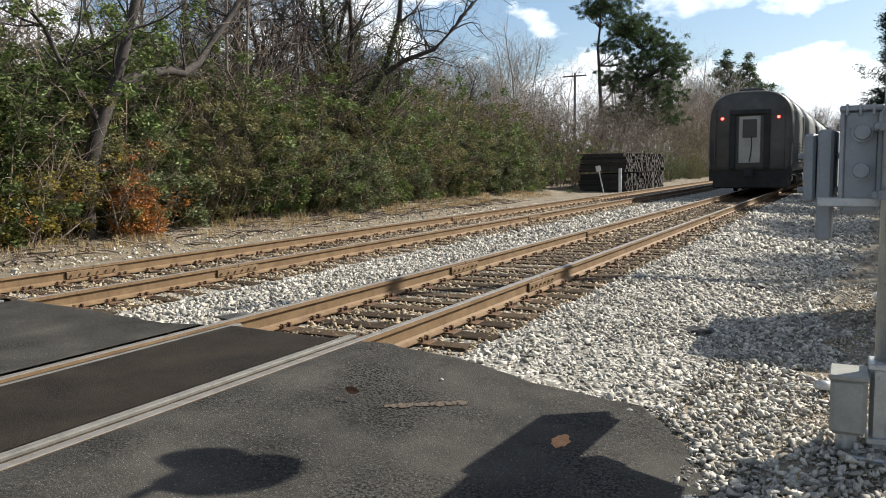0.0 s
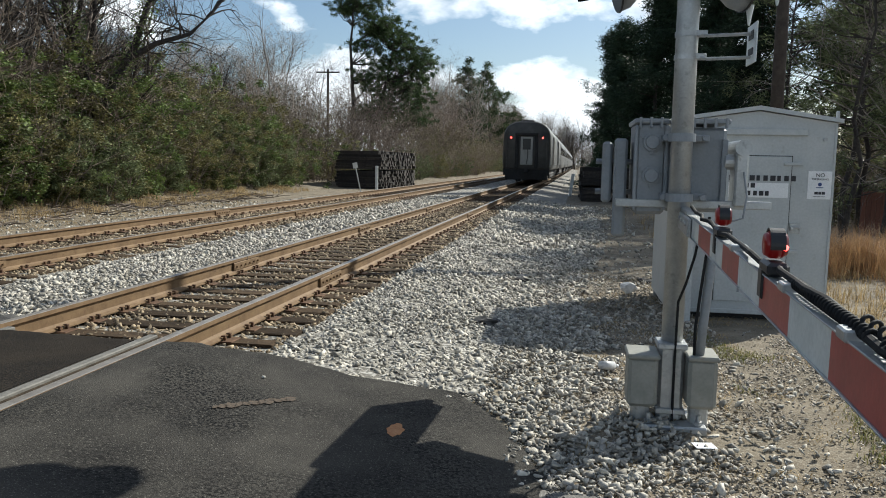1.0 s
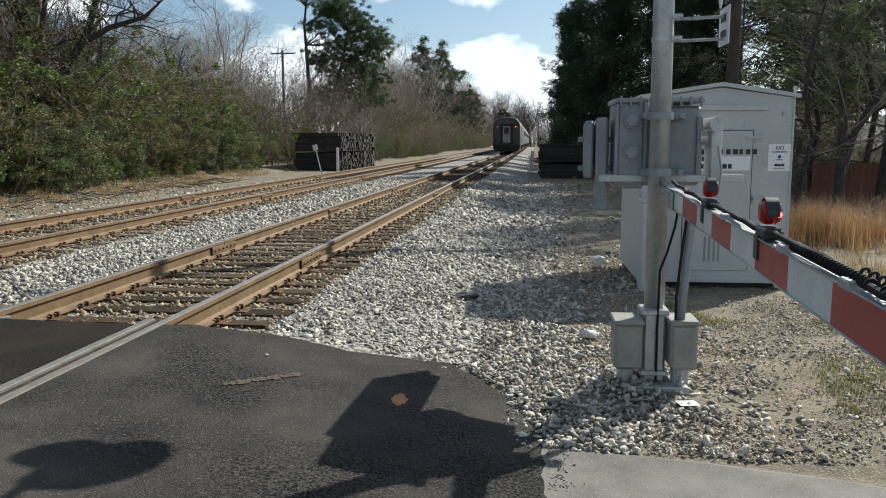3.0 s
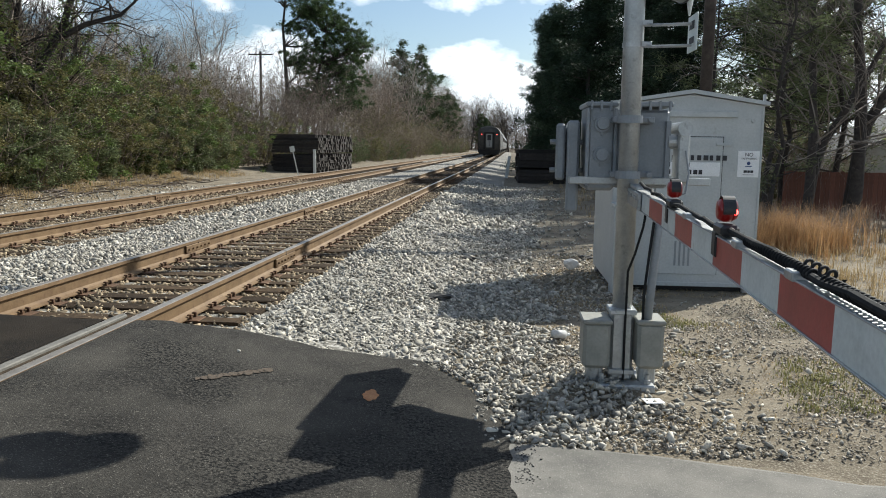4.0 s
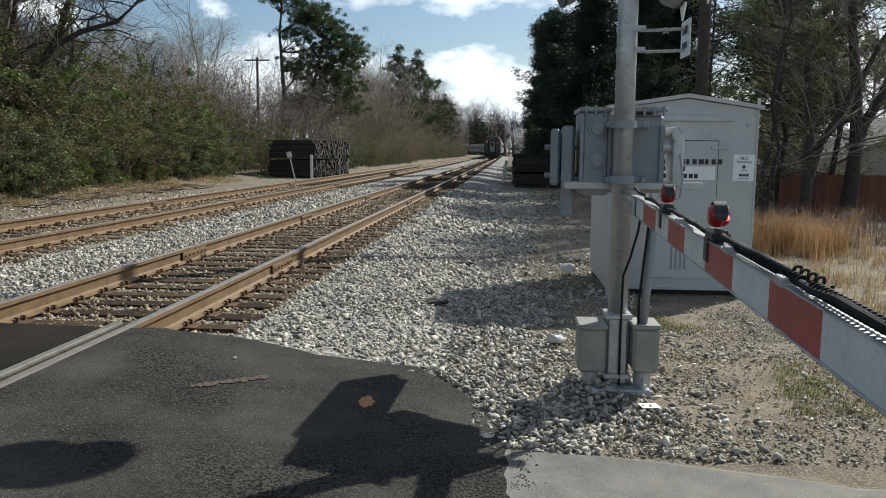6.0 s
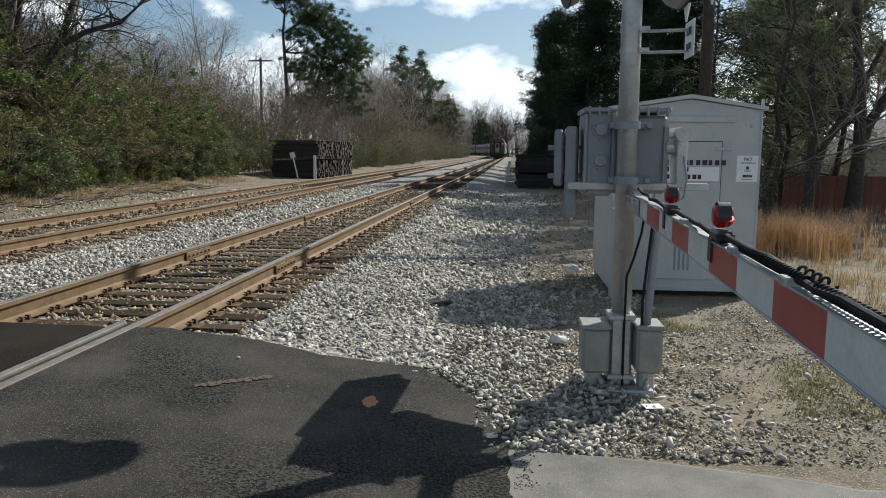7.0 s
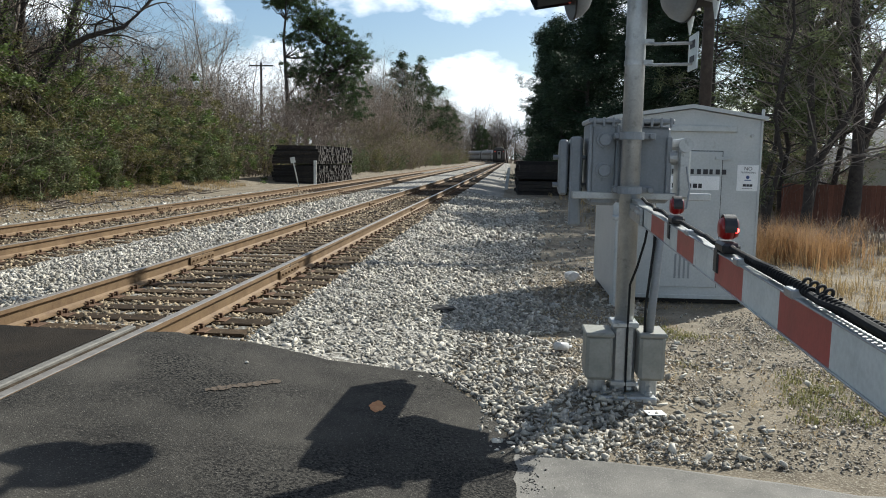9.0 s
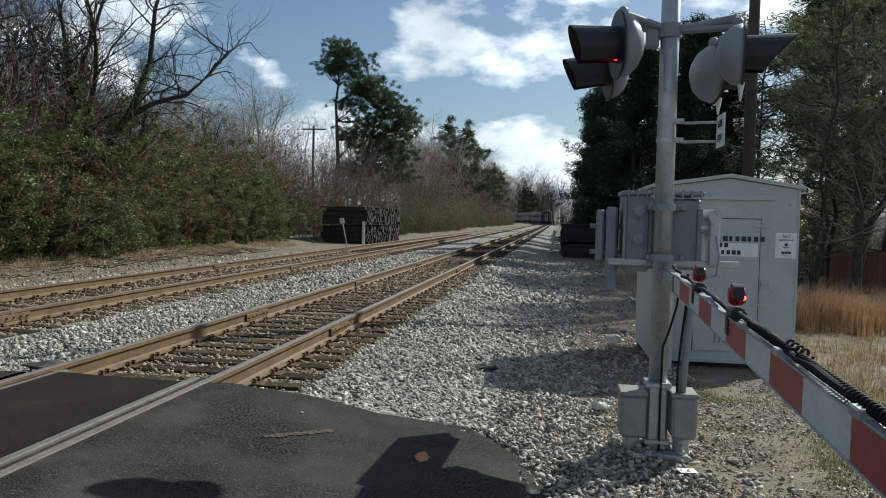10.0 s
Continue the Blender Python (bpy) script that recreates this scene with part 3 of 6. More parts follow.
for _ in range(850):
    y = 6.0 - 1.9 * rg.random() ** 1.3
    x = lerp(y, (2.2, 4.6, 5.1, 5.6, 6.0), (2.83, 2.83, 2.74, 2.52, 2.2)) + abs(rg.gauss(0, 0.055)) - 0.015
    crumb.append((x, y, max(ground_z(x, y), road_z(x) - 0.004) + 0.004, rg.uniform(0.005, 0.017)))
stones("asphalt_crumbs", np.array(crumb), M_ROCK, "dark crumbs of asphalt along the torn road edge")
stones("gravel_chips", np.array(chips), M_CHIP, "small brown stone chips trodden into the dirt")
stones("ballast_gravel", np.array(near_st), M_STONE, "pale grey crushed-stone ballast in loose heaps")


in_st = scatter((-2.05, 0.56, 5.9, 16), 0.046, rg, off_road, 0.2, 0.9)
in_st += scatter((-2.05, 0.56, 16, 32), 0.07, rg, off_road, 0.12, 0.8)
in_st += scatter((-6.5, -3.9, 6.2, 16), 0.05, rg, off_road, 0.2, 0.95)
in_st += scatter((-6.5, -3.9, 16, 32), 0.07, rg, off_road, 0.15, 0.9)
stones("stained_ballast", np.array(in_st), M_STONE_RUST, "rust-stained ballast stones between the ties")


def bed_strip(u0, u1, name, label):
    ys = [5.9 + 0.5 * k for k in range(40)] + [26 + 4 * k for k in range(60)] + [270 + 10 * k for k in range(16)]
    us = [u0 + (u1 - u0) * k / 14 for k in range(15)]
    verts = [(u + bend(y), y, ground_z(u + bend(y), y) + 0.004 + (0.02 * noise.noise((u * 3, y * 3, 7)))) for y in ys for u in us]
    faces = [(j * 15 + i, j * 15 + i + 1, (j + 1) * 15 + i + 1, (j + 1) * 15 + i) for j in range(len(ys) - 1) for i in range(14)]
    return tagged(raw(name, verts, faces, M_BED, smooth=True), label, "ballast bed", kind="structure")


bed_strip(-8.4, 2.3, "ballast_bed", "bed of packed ballast under both tracks")


# ---- crossing signal ----
def crossing_signal():
    t = thing("crossing_signal", "grey steel crossing signal mast with lowered gate mechanism and lamps", "crossing signal", (3.55, 5.75, -0.30))
    o = Vector(t.location)

    def P(name, bm, material, label="", parent=t, smooth=False):
        if parent is t:
            bmesh.ops.translate(bm, vec=-o, verts=bm.verts)
        return part(name, bm, material, parent, label, smooth)

    P("mast", tube(B(), (3.55, 5.75, 0.1), (3.545, 5.75, 4.3), 0.066, seg=28), M_GALV, "galvanised steel pipe mast", smooth=True)
    bm = B()
    box(bm, (3.468, 5.67, -0.26), (3.622, 5.83, 0.24), 0.02)
    P("post_sleeve", bm, M_GALV, "square steel sleeve round the foot")
    bm = B()
    box(bm, (3.36, 5.55, -0.31), (3.76, 5.95, -0.255), 0.01)
    for sx in (-0.15, 0.15):
        for sy in (-0.15, 0.15):
            tube(bm, (3.56 + sx, 5.75 + sy, -0.26), (3.56 + sx, 5.75 + sy, -0.19), 0.014, seg=8)
            tube(bm, (3.56 + sx, 5.75 + sy, -0.25), (3.56 + sx, 5.75 + sy, -0.228), 0.026, seg=6)
    P("base_plate", bm, M_GALV, "bolted steel base plate")
    for z in (-0.21, 0.20):
        P("sleeve_band", box(B(), (3.455, 5.645, z), (3.635, 5.855, z + 0.035), 0.006), M_GALV)
    for x0, x1, z0 in ((3.275, 3.455, -0.15), (3.632, 3.805, -0.145)):
        bm = B()
        box(bm, (x0, 5.56, z0), (x1, 5.82, z0 + 0.31), 0.022)
        b = P("junction_box", bm, M_BASEBOX, "weathered grey cast junction box")
        bm = B()
        box(bm, (x0 - 0.008, 5.55, z0 + 0.30), (x1 + 0.008, 5.83, z0 + 0.33), 0.008)
        bmesh.ops.translate(bm, vec=-o, verts=bm.verts)
        part("box_lid", bm, M_BASEBOX, b)
        bm = B()
        tube(bm, ((x0 + x1) / 2, 5.69, -0.30), ((x0 + x1) / 2, 5.69, z0 + 0.01), 0.06, seg=14)
        bmesh.ops.translate(bm, vec=-o, verts=bm.verts)
        part("conduit_stub", bm, M_GALV, b)
    # cables from the boxes up to the mechanism
    bm = B()
    wire(bm, [(3.70, 5.62, 0.17), (3.71, 5.60, 0.4), (3.735, 5.60, 0.75), (3.75, 5.62, 1.0)], 0.028, 10)
    P("conduit", bm, M_GREY, "flexible grey conduit", smooth=True)
    bm = B()
    wire(bm, [(3.665, 5.60, 0.18), (3.66, 5.58, 0.35), (3.68, 5.57, 0.6), (3.705, 5.58, 0.85), (3.71, 5.6, 1.03)], 0.009)
    P("cable", bm, M_CABLE)
    bm = B()
    wire(bm, [(3.56, 5.652, -0.25), (3.558, 5.650, 0.1), (3.562, 5.648, 0.5), (3.60, 5.63, 0.62), (3.64, 5.60, 0.8), (3.67, 5.6, 1.02)], 0.008)
    P("cable", bm, M_CABLE)
    # mechanism case, behind the mast
    bm = B()
    box(bm, (3.285, 5.88, 1.02), (3.475, 6.36, 1.60), 0.02)
    case = P("mechanism_case", bm, M_GREY, "blue-grey steel mechanism case")
    bm = B()
    box(bm, (3.475, 5.90, 1.04), (3.84, 6.34, 1.57), 0.018)
    P("mechanism_cover", bm, M_GREY)
    bm = B()
    for x0, x1 in ((3.27, 3.49), (3.6, 3.855)):
        box(bm, (x0, 5.86, 1.59), (x1, 6.38, 1.622), 0.008)
    for k in range(9):
        x = 3.30 + 0.065 * k
        box(bm, (x, 5.85, 1.565), (x + 0.016, 5.875, 1.63), 0.003)
    P("case_lid", bm, M_GREY)
    for p, q in (((3.275, 5.862, 1.05), (3.298, 5.882, 1.58)), ((3.462, 5.862, 1.05), (3.485, 5.882, 1.58)), ((3.81, 5.872, 1.08), (3.845, 5.897, 1.5))):
        P("hinge_strip", box(B(), p, q, 0.004), M_GREY)
    for z in (1.475, 1.265):
        bm = B()
        tube(bm, (3.385, 5.89, z), (3.385, 5.855, z), 0.056, seg=20)
        tube(bm, (3.385, 5.86, z), (3.385, 5.835, z), 0.045, 0.04, seg=20)
        for k in range(3):
            a = 2.1 * k + 0.5
            tube(bm, (3.385 + 0.068 * math.cos(a), 5.885, z + 0.068 * math.sin(a)), (3.385 + 0.068 * math.cos(a), 5.865, z + 0.068 * math.sin(a)), 0.012, seg=6)
        P("round_cap", bm, M_GREY, "round bolted cap")
    # clamps round the mast
    for z in (1.50, 1.135):
        bm = B()
        tube(bm, (3.548, 5.75, z - 0.025), (3.548, 5.75, z + 0.025), 0.082, seg=24)
        box(bm, (3.44, 5.80, z - 0.022), (3.72, 5.90, z + 0.022), 0.006)
        for x in (3.455, 3.69):
            tube(bm, (x, 5.80, z), (x, 5.765, z), 0.018, seg=6)
        P("mast_clamp", bm, M_GREY, "bolted clamp")
    # cross bar, counterweight plates
    bm = B()
    box(bm, (3.17, 5.86, 1.065), (4.12, 5.92, 1.115), 0.005)
    P("support_bar", bm, M_GALV, "flat galvanised bar")
    for x0, x1, y0, z0, z1 in ((3.16, 3.245, 6.0, 0.86, 1.50), (3.085, 3.15, 6.05, 1.08, 1.48)):
        bm = B()
        if z0 < 1:
            box(bm, (x0, y0, z0), (x1, y0 + 0.12, z1), 0.015)
            box(bm, (x0, y0 + 0.12, 1.10), (x1, y0 + 1.05, z1), 0.012)
        else:
            box(bm, (x0, y0, z0), (x1, y0 + 1.05, z1), 0.015)
        bmesh.ops.rotate(bm, cent=(x0, y0, 0), matrix=Matrix.Rotation(radians(-3.6), 3, "Z"), verts=bm.verts)
        P("counterweight", bm, M_GREY, "flat grey counterweight plate")
    for z in (1.35, 1.15):
        P("tie_bolt", tube(B(), (3.05, 6.15, z), (3.30, 6.15, z), 0.018, seg=8), M_GREY)
    bm = B()
    tube(bm, (3.925, 5.80, 1.445), (3.925, 6.2, 1.445), 0.05, seg=18)
    box(bm, (3.885, 5.82, 1.08), (3.965, 6.0, 1.45), 0.012)
    tube(bm, (3.83, 5.9, 1.36), (3.90, 5.9, 1.36), 0.05, seg=14)
    P("pivot_arm", bm, M_GALV, "rounded pivot arm of the gate")
    bm = B()
    wire(bm, [(3.93, 5.79, 1.3), (3.95, 5.76, 1.15), (3.93, 5.74, 1.02), (3.86, 5.72, 1.0)], 0.007)
    P("pivot_cable", bm, M_GREY)
    # crossarm with lamps
    zc = 2.76
    bm = B()
    tube(bm, (3.19, 5.60, 2.86), (3.36, 5.74, zc + 0.03), 0.032, seg=12)
    tube(bm, (3.36, 5.74, zc + 0.03), (3.545, 5.75, zc), 0.036, seg=12)
    tube(bm, (3.545, 5.75, zc), (3.96, 5.52, 2.79), 0.032, seg=12)
    tube(bm, (3.545, 5.75, zc - 0.05), (3.545, 5.75, zc + 0.05), 0.085, seg=24)
    box(bm, (3.38, 5.71, zc - 0.12), (3.47, 5.79, zc + 0.03), 0.01)
    P("crossarm", bm, M_GREY, "grey pipe crossarm with a clamp")

    def lamp(at, aim, r, lit, back, cut):
        """A flasher: round backing disc, housing, long hood and red lens."""
        q = Vector(aim).to_track_quat("Z", "Y").to_matrix().to_4x4()
        m = Matrix.Translation(Vector(at) - o) @ q
        bm = B()
        tube(bm, (0, 0, -0.012), (0, 0, 0), r, r * 0.985, 36)
        d = part("lamp_disc", bm, M_BLACK, t, "round black backing disc")
        d.matrix_local = m
        bm = B()
        bmesh.ops.create_uvsphere(bm, u_segments=24, v_segments=8, radius=1)
        for v in list(bm.verts):
            v.co = Vector((v.co.x * r * 0.97, v.co.y * r * 0.97, -0.013 + min(v.co.z, 0) * 0.17))
        part("lamp_housing", bm, back, d, "domed back", True)
        bm = B()
        n, deep, rh = 20, 0.33, 0.125
        up = (q.inverted() @ Vector((0, 0, 1, 0))).xyz
        a0 = math.atan2(up.y, up.x)
        ring = []
        for k in range(n + 1):
            a = a0 + (k / n - 0.5) * radians(300)
            ln = deep * (1 - cut + cut * (0.5 + 0.5 * math.cos((k / n - 0.5) * 2 * math.pi)))
            ring.append([bm.verts.new((rr * math.cos(a), rr * math.sin(a), z)) for rr, z in ((rh, 0.0), (rh * 1.06, ln), (rh * 1.02, ln), (rh * 0.96, 0.0))])
        for p, s in zip(ring, ring[1:]):
            for j in range(4):
                bm.faces.new((p[j], s[j], s[(j + 1) % 4], p[(j + 1) % 4]))
        part("lamp_hood", bm, M_BLACK, d, "long black hood")
        bm = B()
        tube(bm, (0, 0, 0.0), (0, 0, 0.02), 0.108, 0.085, 24)
        part("lamp_lens", bm, M_SIGNAL_LIT if lit else M_LENS, d, "red glass lens")
        return d

    lamp((3.15, 5.45, 2.60), (-0.97, -0.16, -0.03), 0.235, True, M_GREY, 0.22)
    lamp((3.14, 6.40, 2.60), (-0.97, -0.12, -0.14), 0.235, False, M_GREY, 0.22)
    lamp((3.99, 5.42, 2.525), (0.97, -0.16, -0.01), 0.215, False, M_GREY, 0.6)
    lamp((3.895, 5.85, 2.475), (0.96, 0.2, -0.04), 0.215, False, M_GREY, 0.6)
    bm = B()
    for x, y, z in ((3.2, 5.58, 2.80), (3.17, 6.40, 2.80), (3.96, 5.5, 2.70), (3.87, 5.84, 2.64)):
        tube(bm, (x, y, z - 0.14), (x, y, z + 0.06), 0.034, seg=12)
        bmesh.ops.create_uvsphere(bm, u_segments=12, v_segments=8, radius=0.038, matrix=Matrix.Translation((x, y, z + 0.06)))
    tube(bm, (3.17, 6.40, 2.84), (3.2, 5.58, 2.86), 0.025, seg=10)
    tube(bm, (3.2, 5.58, 2.85), (3.545, 5.75, 2.77), 0.025, seg=10)
    tube(bm, (3.545, 5.75, 2.76), (3.96, 5.5, 2.73), 0.025, seg=10)
    tube(bm, (3.87, 5.84, 2.67), (3.96, 5.5, 2.73), 0.025, seg=10)
    P("lamp_bracket", bm, M_GREY)
    for x, y, z in ((3.915, 5.83, 2.15), (3.97, 5.4, 2.185)):
        bm = B()
        tube(bm, (x, y, z + 0.03), (x, y, z + 0.15), 0.006, 0.026, 8)
        P("lamp_tip", bm, M_WHITE, "small white tapered tip")
    # small plate on two rods
    bm = B()
    for z in (2.10, 1.965):
        wire(bm, [(3.60, 5.72, z + 0.02), (3.66, 5.69, z), (3.92, 5.66, z + 0.005)], 0.010, 8)
        tube(bm, (3.547, 5.75, z), (3.547, 5.75, z + 0.03), 0.071, seg=24)
        box(bm, (3.59, 5.70, z), (3.66, 5.76, z + 0.035), 0.004)
    P("plate_rod", bm, M_GALV)
    bm = B()
    box(bm, (3.900, 5.54, 1.93), (3.910, 5.78, 2.16), 0.003)
    plate = P("small_plate", bm, M_WHITE, "small white plate with black marks")
    bm = B()
    box(bm, (3.896, 5.60, 2.07), (3.899, 5.72, 2.12))
    box(bm, (3.896, 5.60, 1.98), (3.899, 5.72, 2.02))
    bmesh.ops.translate(bm, vec=-o, verts=bm.verts)
    part("writing", bm, M_INK, plate)
    return t


crossing_signal()


def gate_arm():
    """The lowered arm: striped aluminium beam with lamps and a cable along its top."""
    a, b = Vector((3.575, 5.46, 1.0)), Vector((3.375, 1.25, 0.943))
    d = (b - a).normalized()
    t = thing("gate_arm", "lowered red and white striped crossing gate arm with lamps", "gate arm", a)
    q = d.to_track_quat("X", "Z").to_matrix().to_4x4()
    t.matrix_world = Matrix.Translation(a) @ q
    L = (b - a).length

    def h(s):
        return lerp(s, (0, 1.2, 6.2), (0.098, 0.102, 0.102))
    # stripes: distance along the arm from its root
    cuts = [0.0, 0.35, 0.68, 1.15, 1.54, 1.94, 2.34, 2.73, 3.105, 3.48, 3.86, L]
    for k, (s0, s1) in enumerate(zip(cuts, cuts[1:])):
        bm = B()
        box(bm, (s0, -0.019, -h(s0) / 2), (s1, 0.019, h(s1) / 2), 0.0)
        red = k % 2 == 0 and k > 0
        part("stripe", bm, M_RED if red else (M_GALV if k == 0 else M_WHITE), t, "red reflective stripe" if red else "white reflective stripe")
    bm = B()
    box(bm, (0.0, -0.024, 0.0515), (L, 0.024, 0.056), 0.001)
    box(bm, (0.0, -0.024, -0.056), (L, 0.024, -0.0515), 0.001)
    part("edge_rail", bm, M_GALV, t)
    bm = B()
    box(bm, (-0.2, -0.045, -0.05), (0.35, -0.022, 0.05), 0.004)
    box(bm, (-0.2, 0.022, -0.05), (0.35, 0.045, 0.05), 0.004)
    for s in (-0.1, 0.05, 0.2, 0.3):
        tube(bm, (s, -0.055, 0.02), (s, 0.055, 0.02), 0.012, seg=6)
    box(bm, (-0.25, -0.03, 0.05), (0.1, 0.03, 0.075), 0.004)
    part("arm_clamp", bm, M_GALV, t, "bolted steel splice plates")
    rng = random.Random(5)
    bm = B()
    pts = [(0.1, 0.0, 0.10)]
    s = 0.3
    while s < L:
        pts.append((s, rng.uniform(-0.012, 0.012), 0.078 + rng.uniform(-0.006, 0.008)))
        s += 0.14
    wire(bm, pts, 0.010, 8)
    part("cable", bm, M_CABLE, t, "black cable along the top")
    # spiral wrap along the cable and a loose coil
    v, f = [], []

    def spiral(s0, s1, turns, r, wr, cx=0.0, cz=0.09):
        n = int(turns * 12)
        base = len(v)
        for k in range(n + 1):
            u = k / n
            ang = 2 * math.pi * turns * u
            c = Vector((s0 + (s1 - s0) * u, cx + r * math.cos(ang), cz + r * math.sin(ang)))
            for j in range(5):
                w = 2 * math.pi * j / 5
                v.append(c + Vector((wr * math.sin(w), wr * math.cos(w) * math.cos(ang), wr * math.cos(w) * math.sin(ang))))
        for k in range(n):
            for j in range(5):
                p0, p1 = base + 5 * k + j, base + 5 * k + (j + 1) % 5
                f.append((p0, p1, p1 + 5, p0 + 5))
    spiral(2.7, 3.3, 26, 0.012, 0.004, 0, 0.077)
    spiral(3.2, 3.40, 4, 0.013, 0.0045, 0.012, 0.088)
    spiral(3.36, 4.15, 34, 0.012, 0.004, 0, 0.077)
    raw("coiled_cable", v, f, M_CABLE, t, "coiled black cable wrap", True)
    for s, big in ((1.37, False), (2.42, True)):
        bm = B()
        box(bm, (s - 0.06, -0.03, 0.062), (s + 0.07, 0.03, 0.10), 0.01)
        box(bm, (s - 0.09, -0.026, -0.02), (s - 0.03, 0.026, 0.07), 0.006)
        lamp = part("arm_lamp", bm, M_BLACK, t, "black lamp foot")
        bm = B()
        tube(bm, (s, -0.03, 0.145), (s, -0.012, 0.145), 0.030, 0.040, 24)
        tube(bm, (s, -0.012, 0.145), (s, 0.012, 0.145), 0.040, seg=24)
        tube(bm, (s, 0.012, 0.145), (s, 0.03, 0.145), 0.040, 0.030, 24)
        part("lens", bm, M_LENS_LIT, lamp, "dark red lens", True)
        if big:
            bm = B()
            bmesh.ops.create_uvsphere(bm, u_segments=10, v_segments=6, radius=0.009, matrix=Matrix.Translation((s + 0.034, 0.020, 0.14)))
            part("bulb", bm, M_BULB, lamp, "glowing red bulb")
        bm = B()
        n = 16
        ring = []
        for k in range(n + 1):
            ang = math.pi * (k / n) * 1.15 - 0.25
            ring.append([bm.verts.new((s + rr * math.cos(ang), dx, 0.145 + rr * math.sin(ang))) for rr, dx in ((0.041, -0.02), (0.047, -0.02), (0.047, 0.02), (0.041, 0.02))])
        for p, w in zip(ring, ring[1:]):
            for j in range(4):
                bm.faces.new((p[j], p[(j + 1) % 4], w[(j + 1) % 4], w[j]))
        part("lamp_guard", bm, M_BLACK, lamp)
    for s in (1.8, 2.66, 3.2, 3.9):
        bm = B()
        box(bm, (s - 0.03, -0.03, 0.05), (s + 0.03, 0.03, 0.075), 0.004)
        part("cable_clip", bm, M_GALV, t)
    return t


gate_arm()


# ---- signal hut ----
def signal_hut():
    x0, x1, y0, y1, zb, ze, za = 4.08, 5.86, 10.35, 12.2, -0.39, 1.845, 1.975
    t = thing("signal_hut", "pale grey aluminium signal hut with a door and low gable roof", "equipment hut", ((x0 + x1) / 2, (y0 + y1) / 2, -0.55))
    o = Vector(t.location)

    def P(name, bm, material, label="", parent=t):
        bmesh.ops.translate(bm, vec=-o, verts=bm.verts)
        return part(name, bm, material, parent, label)
    xm = 5.0
    bm = B()
    v = [bm.verts.new(p) for p in [(x0, y0, zb), (x1, y0, zb), (x1, y0, ze), (xm, y0, za), (x0, y0, ze), (x0, y1, zb), (x1, y1, zb), (x1, y1, ze), (xm, y1, za), (x0, y1, ze)]]
    for f in ((0, 1, 2, 3, 4), (9, 8, 7, 6, 5), (0, 5, 6, 1), (1, 6, 7, 2), (5, 0, 4, 9), (2, 7, 8, 3), (3, 8, 9, 4)):
        bm.faces.new([v[i] for i in f])
    P("wall_panel", bm, M_HUT, "pale grey sheet-metal body")
    bm = B()
    for s in (-1, 1):
        xe = x1 + 0.045 if s > 0 else x0 - 0.045
        pts = [(xm, za + 0.012), (xe, ze + 0.0), (xe, ze + 0.045), (xm, za + 0.06)]
        a = [bm.verts.new((p, y0 - 0.05, q)) for p, q in pts]
        b = [bm.verts.new((p, y1 + 0.05, q)) for p, q in pts]
        bm.faces.new(a)
        bm.faces.new(b[::-1])
        for k in range(4):
            bm.faces.new((a[k], b[k], b[(k + 1) % 4], a[(k + 1) % 4]))
    P("roof", bm, M_HUT, "low-pitched metal roof with overhang")
    bm = B()
    box(bm, (x0 + 0.12, y0 - 0.035, 1.70), (x1 - 0.32, y0 - 0.001, 1.775), 0.006)
    P("drip_rail", bm, M_HUT)
    bm = B()
    for x in (x0 + 0.01, x1 - 0.03):
        box(bm, (x, y0 - 0.012, zb), (x + 0.022, y0 - 0.001, ze), 0.002)
    box(bm, (x0, y0 - 0.015, zb), (x1, y0 - 0.001, zb + 0.05), 0.002)
    P("corner_trim", bm, M_HUT)
    bm = B()
    box(bm, (4.60, y0 - 0.022, -0.24), (5.385, y0 - 0.001, 1.46), 0.005)
    door = P("door", bm, M_HUT, "flush grey metal door")
    rng = random.Random(9)
    bm = B()
    for p, q in (((4.592, -0.24), (4.601, 1.468)), ((5.386, -0.24), (5.395, 1.468)), ((4.592, 1.462), (5.395, 1.470))):
        box(bm, (p[0], y0 - 0.004, p[1]), (q[0], y0 - 0.0005, q[1]))
    P("door_gap", bm, M_UNDER)
    for z in (1.36, 0.35, -0.12):
        P("hinge", box(B(), (5.30, y0 - 0.04, z), (5.50, y0 - 0.02, z + 0.035), 0.003), M_HUT)
    for k in range(4):
        P("vent_slot", box(B(), (4.86 + 0.055 * k, y0 - 0.026, -0.13), (4.885 + 0.055 * k, y0 - 0.022, 0.18)), M_GREY)
    bm = B()
    box(bm, (4.70, y0 - 0.027, 0.985), (5.36, y0 - 0.0225, 1.155), 0.001)
    P("name_plate", bm, M_PLACARD, "white name plate")
    bars(t, 4.70 - o.x, 5.46 - o.x, y0 - 0.028 - o.y, 1.21 - o.z, 10, 0.062, M_INK, rng)
    bars(t, 4.72 - o.x, 5.02 - o.x, y0 - 0.028 - o.y, 1.125 - o.z, 4, 0.055, M_INK, rng)
    bars(t, 4.72 - o.x, 5.17 - o.x, y0 - 0.028 - o.y, 1.035 - o.z, 7, 0.055, M_INK, rng)
    bm = B()
    box(bm, (5.575, y0 - 0.006, 0.98), (5.835, y0 - 0.001, 1.30), 0.001)
    sign = P("warning_sign", bm, M_PLACARD, "white no-trespassing notice")
    words("NO", (5.705 - o.x, y0 - 0.008 - o.y, 1.235 - o.z), 0.062, M_INK, sign)
    words("TRESPASSING", (5.705 - o.x, y0 - 0.008 - o.y, 1.198 - o.z), 0.031, M_INK, sign)
    bm = B()
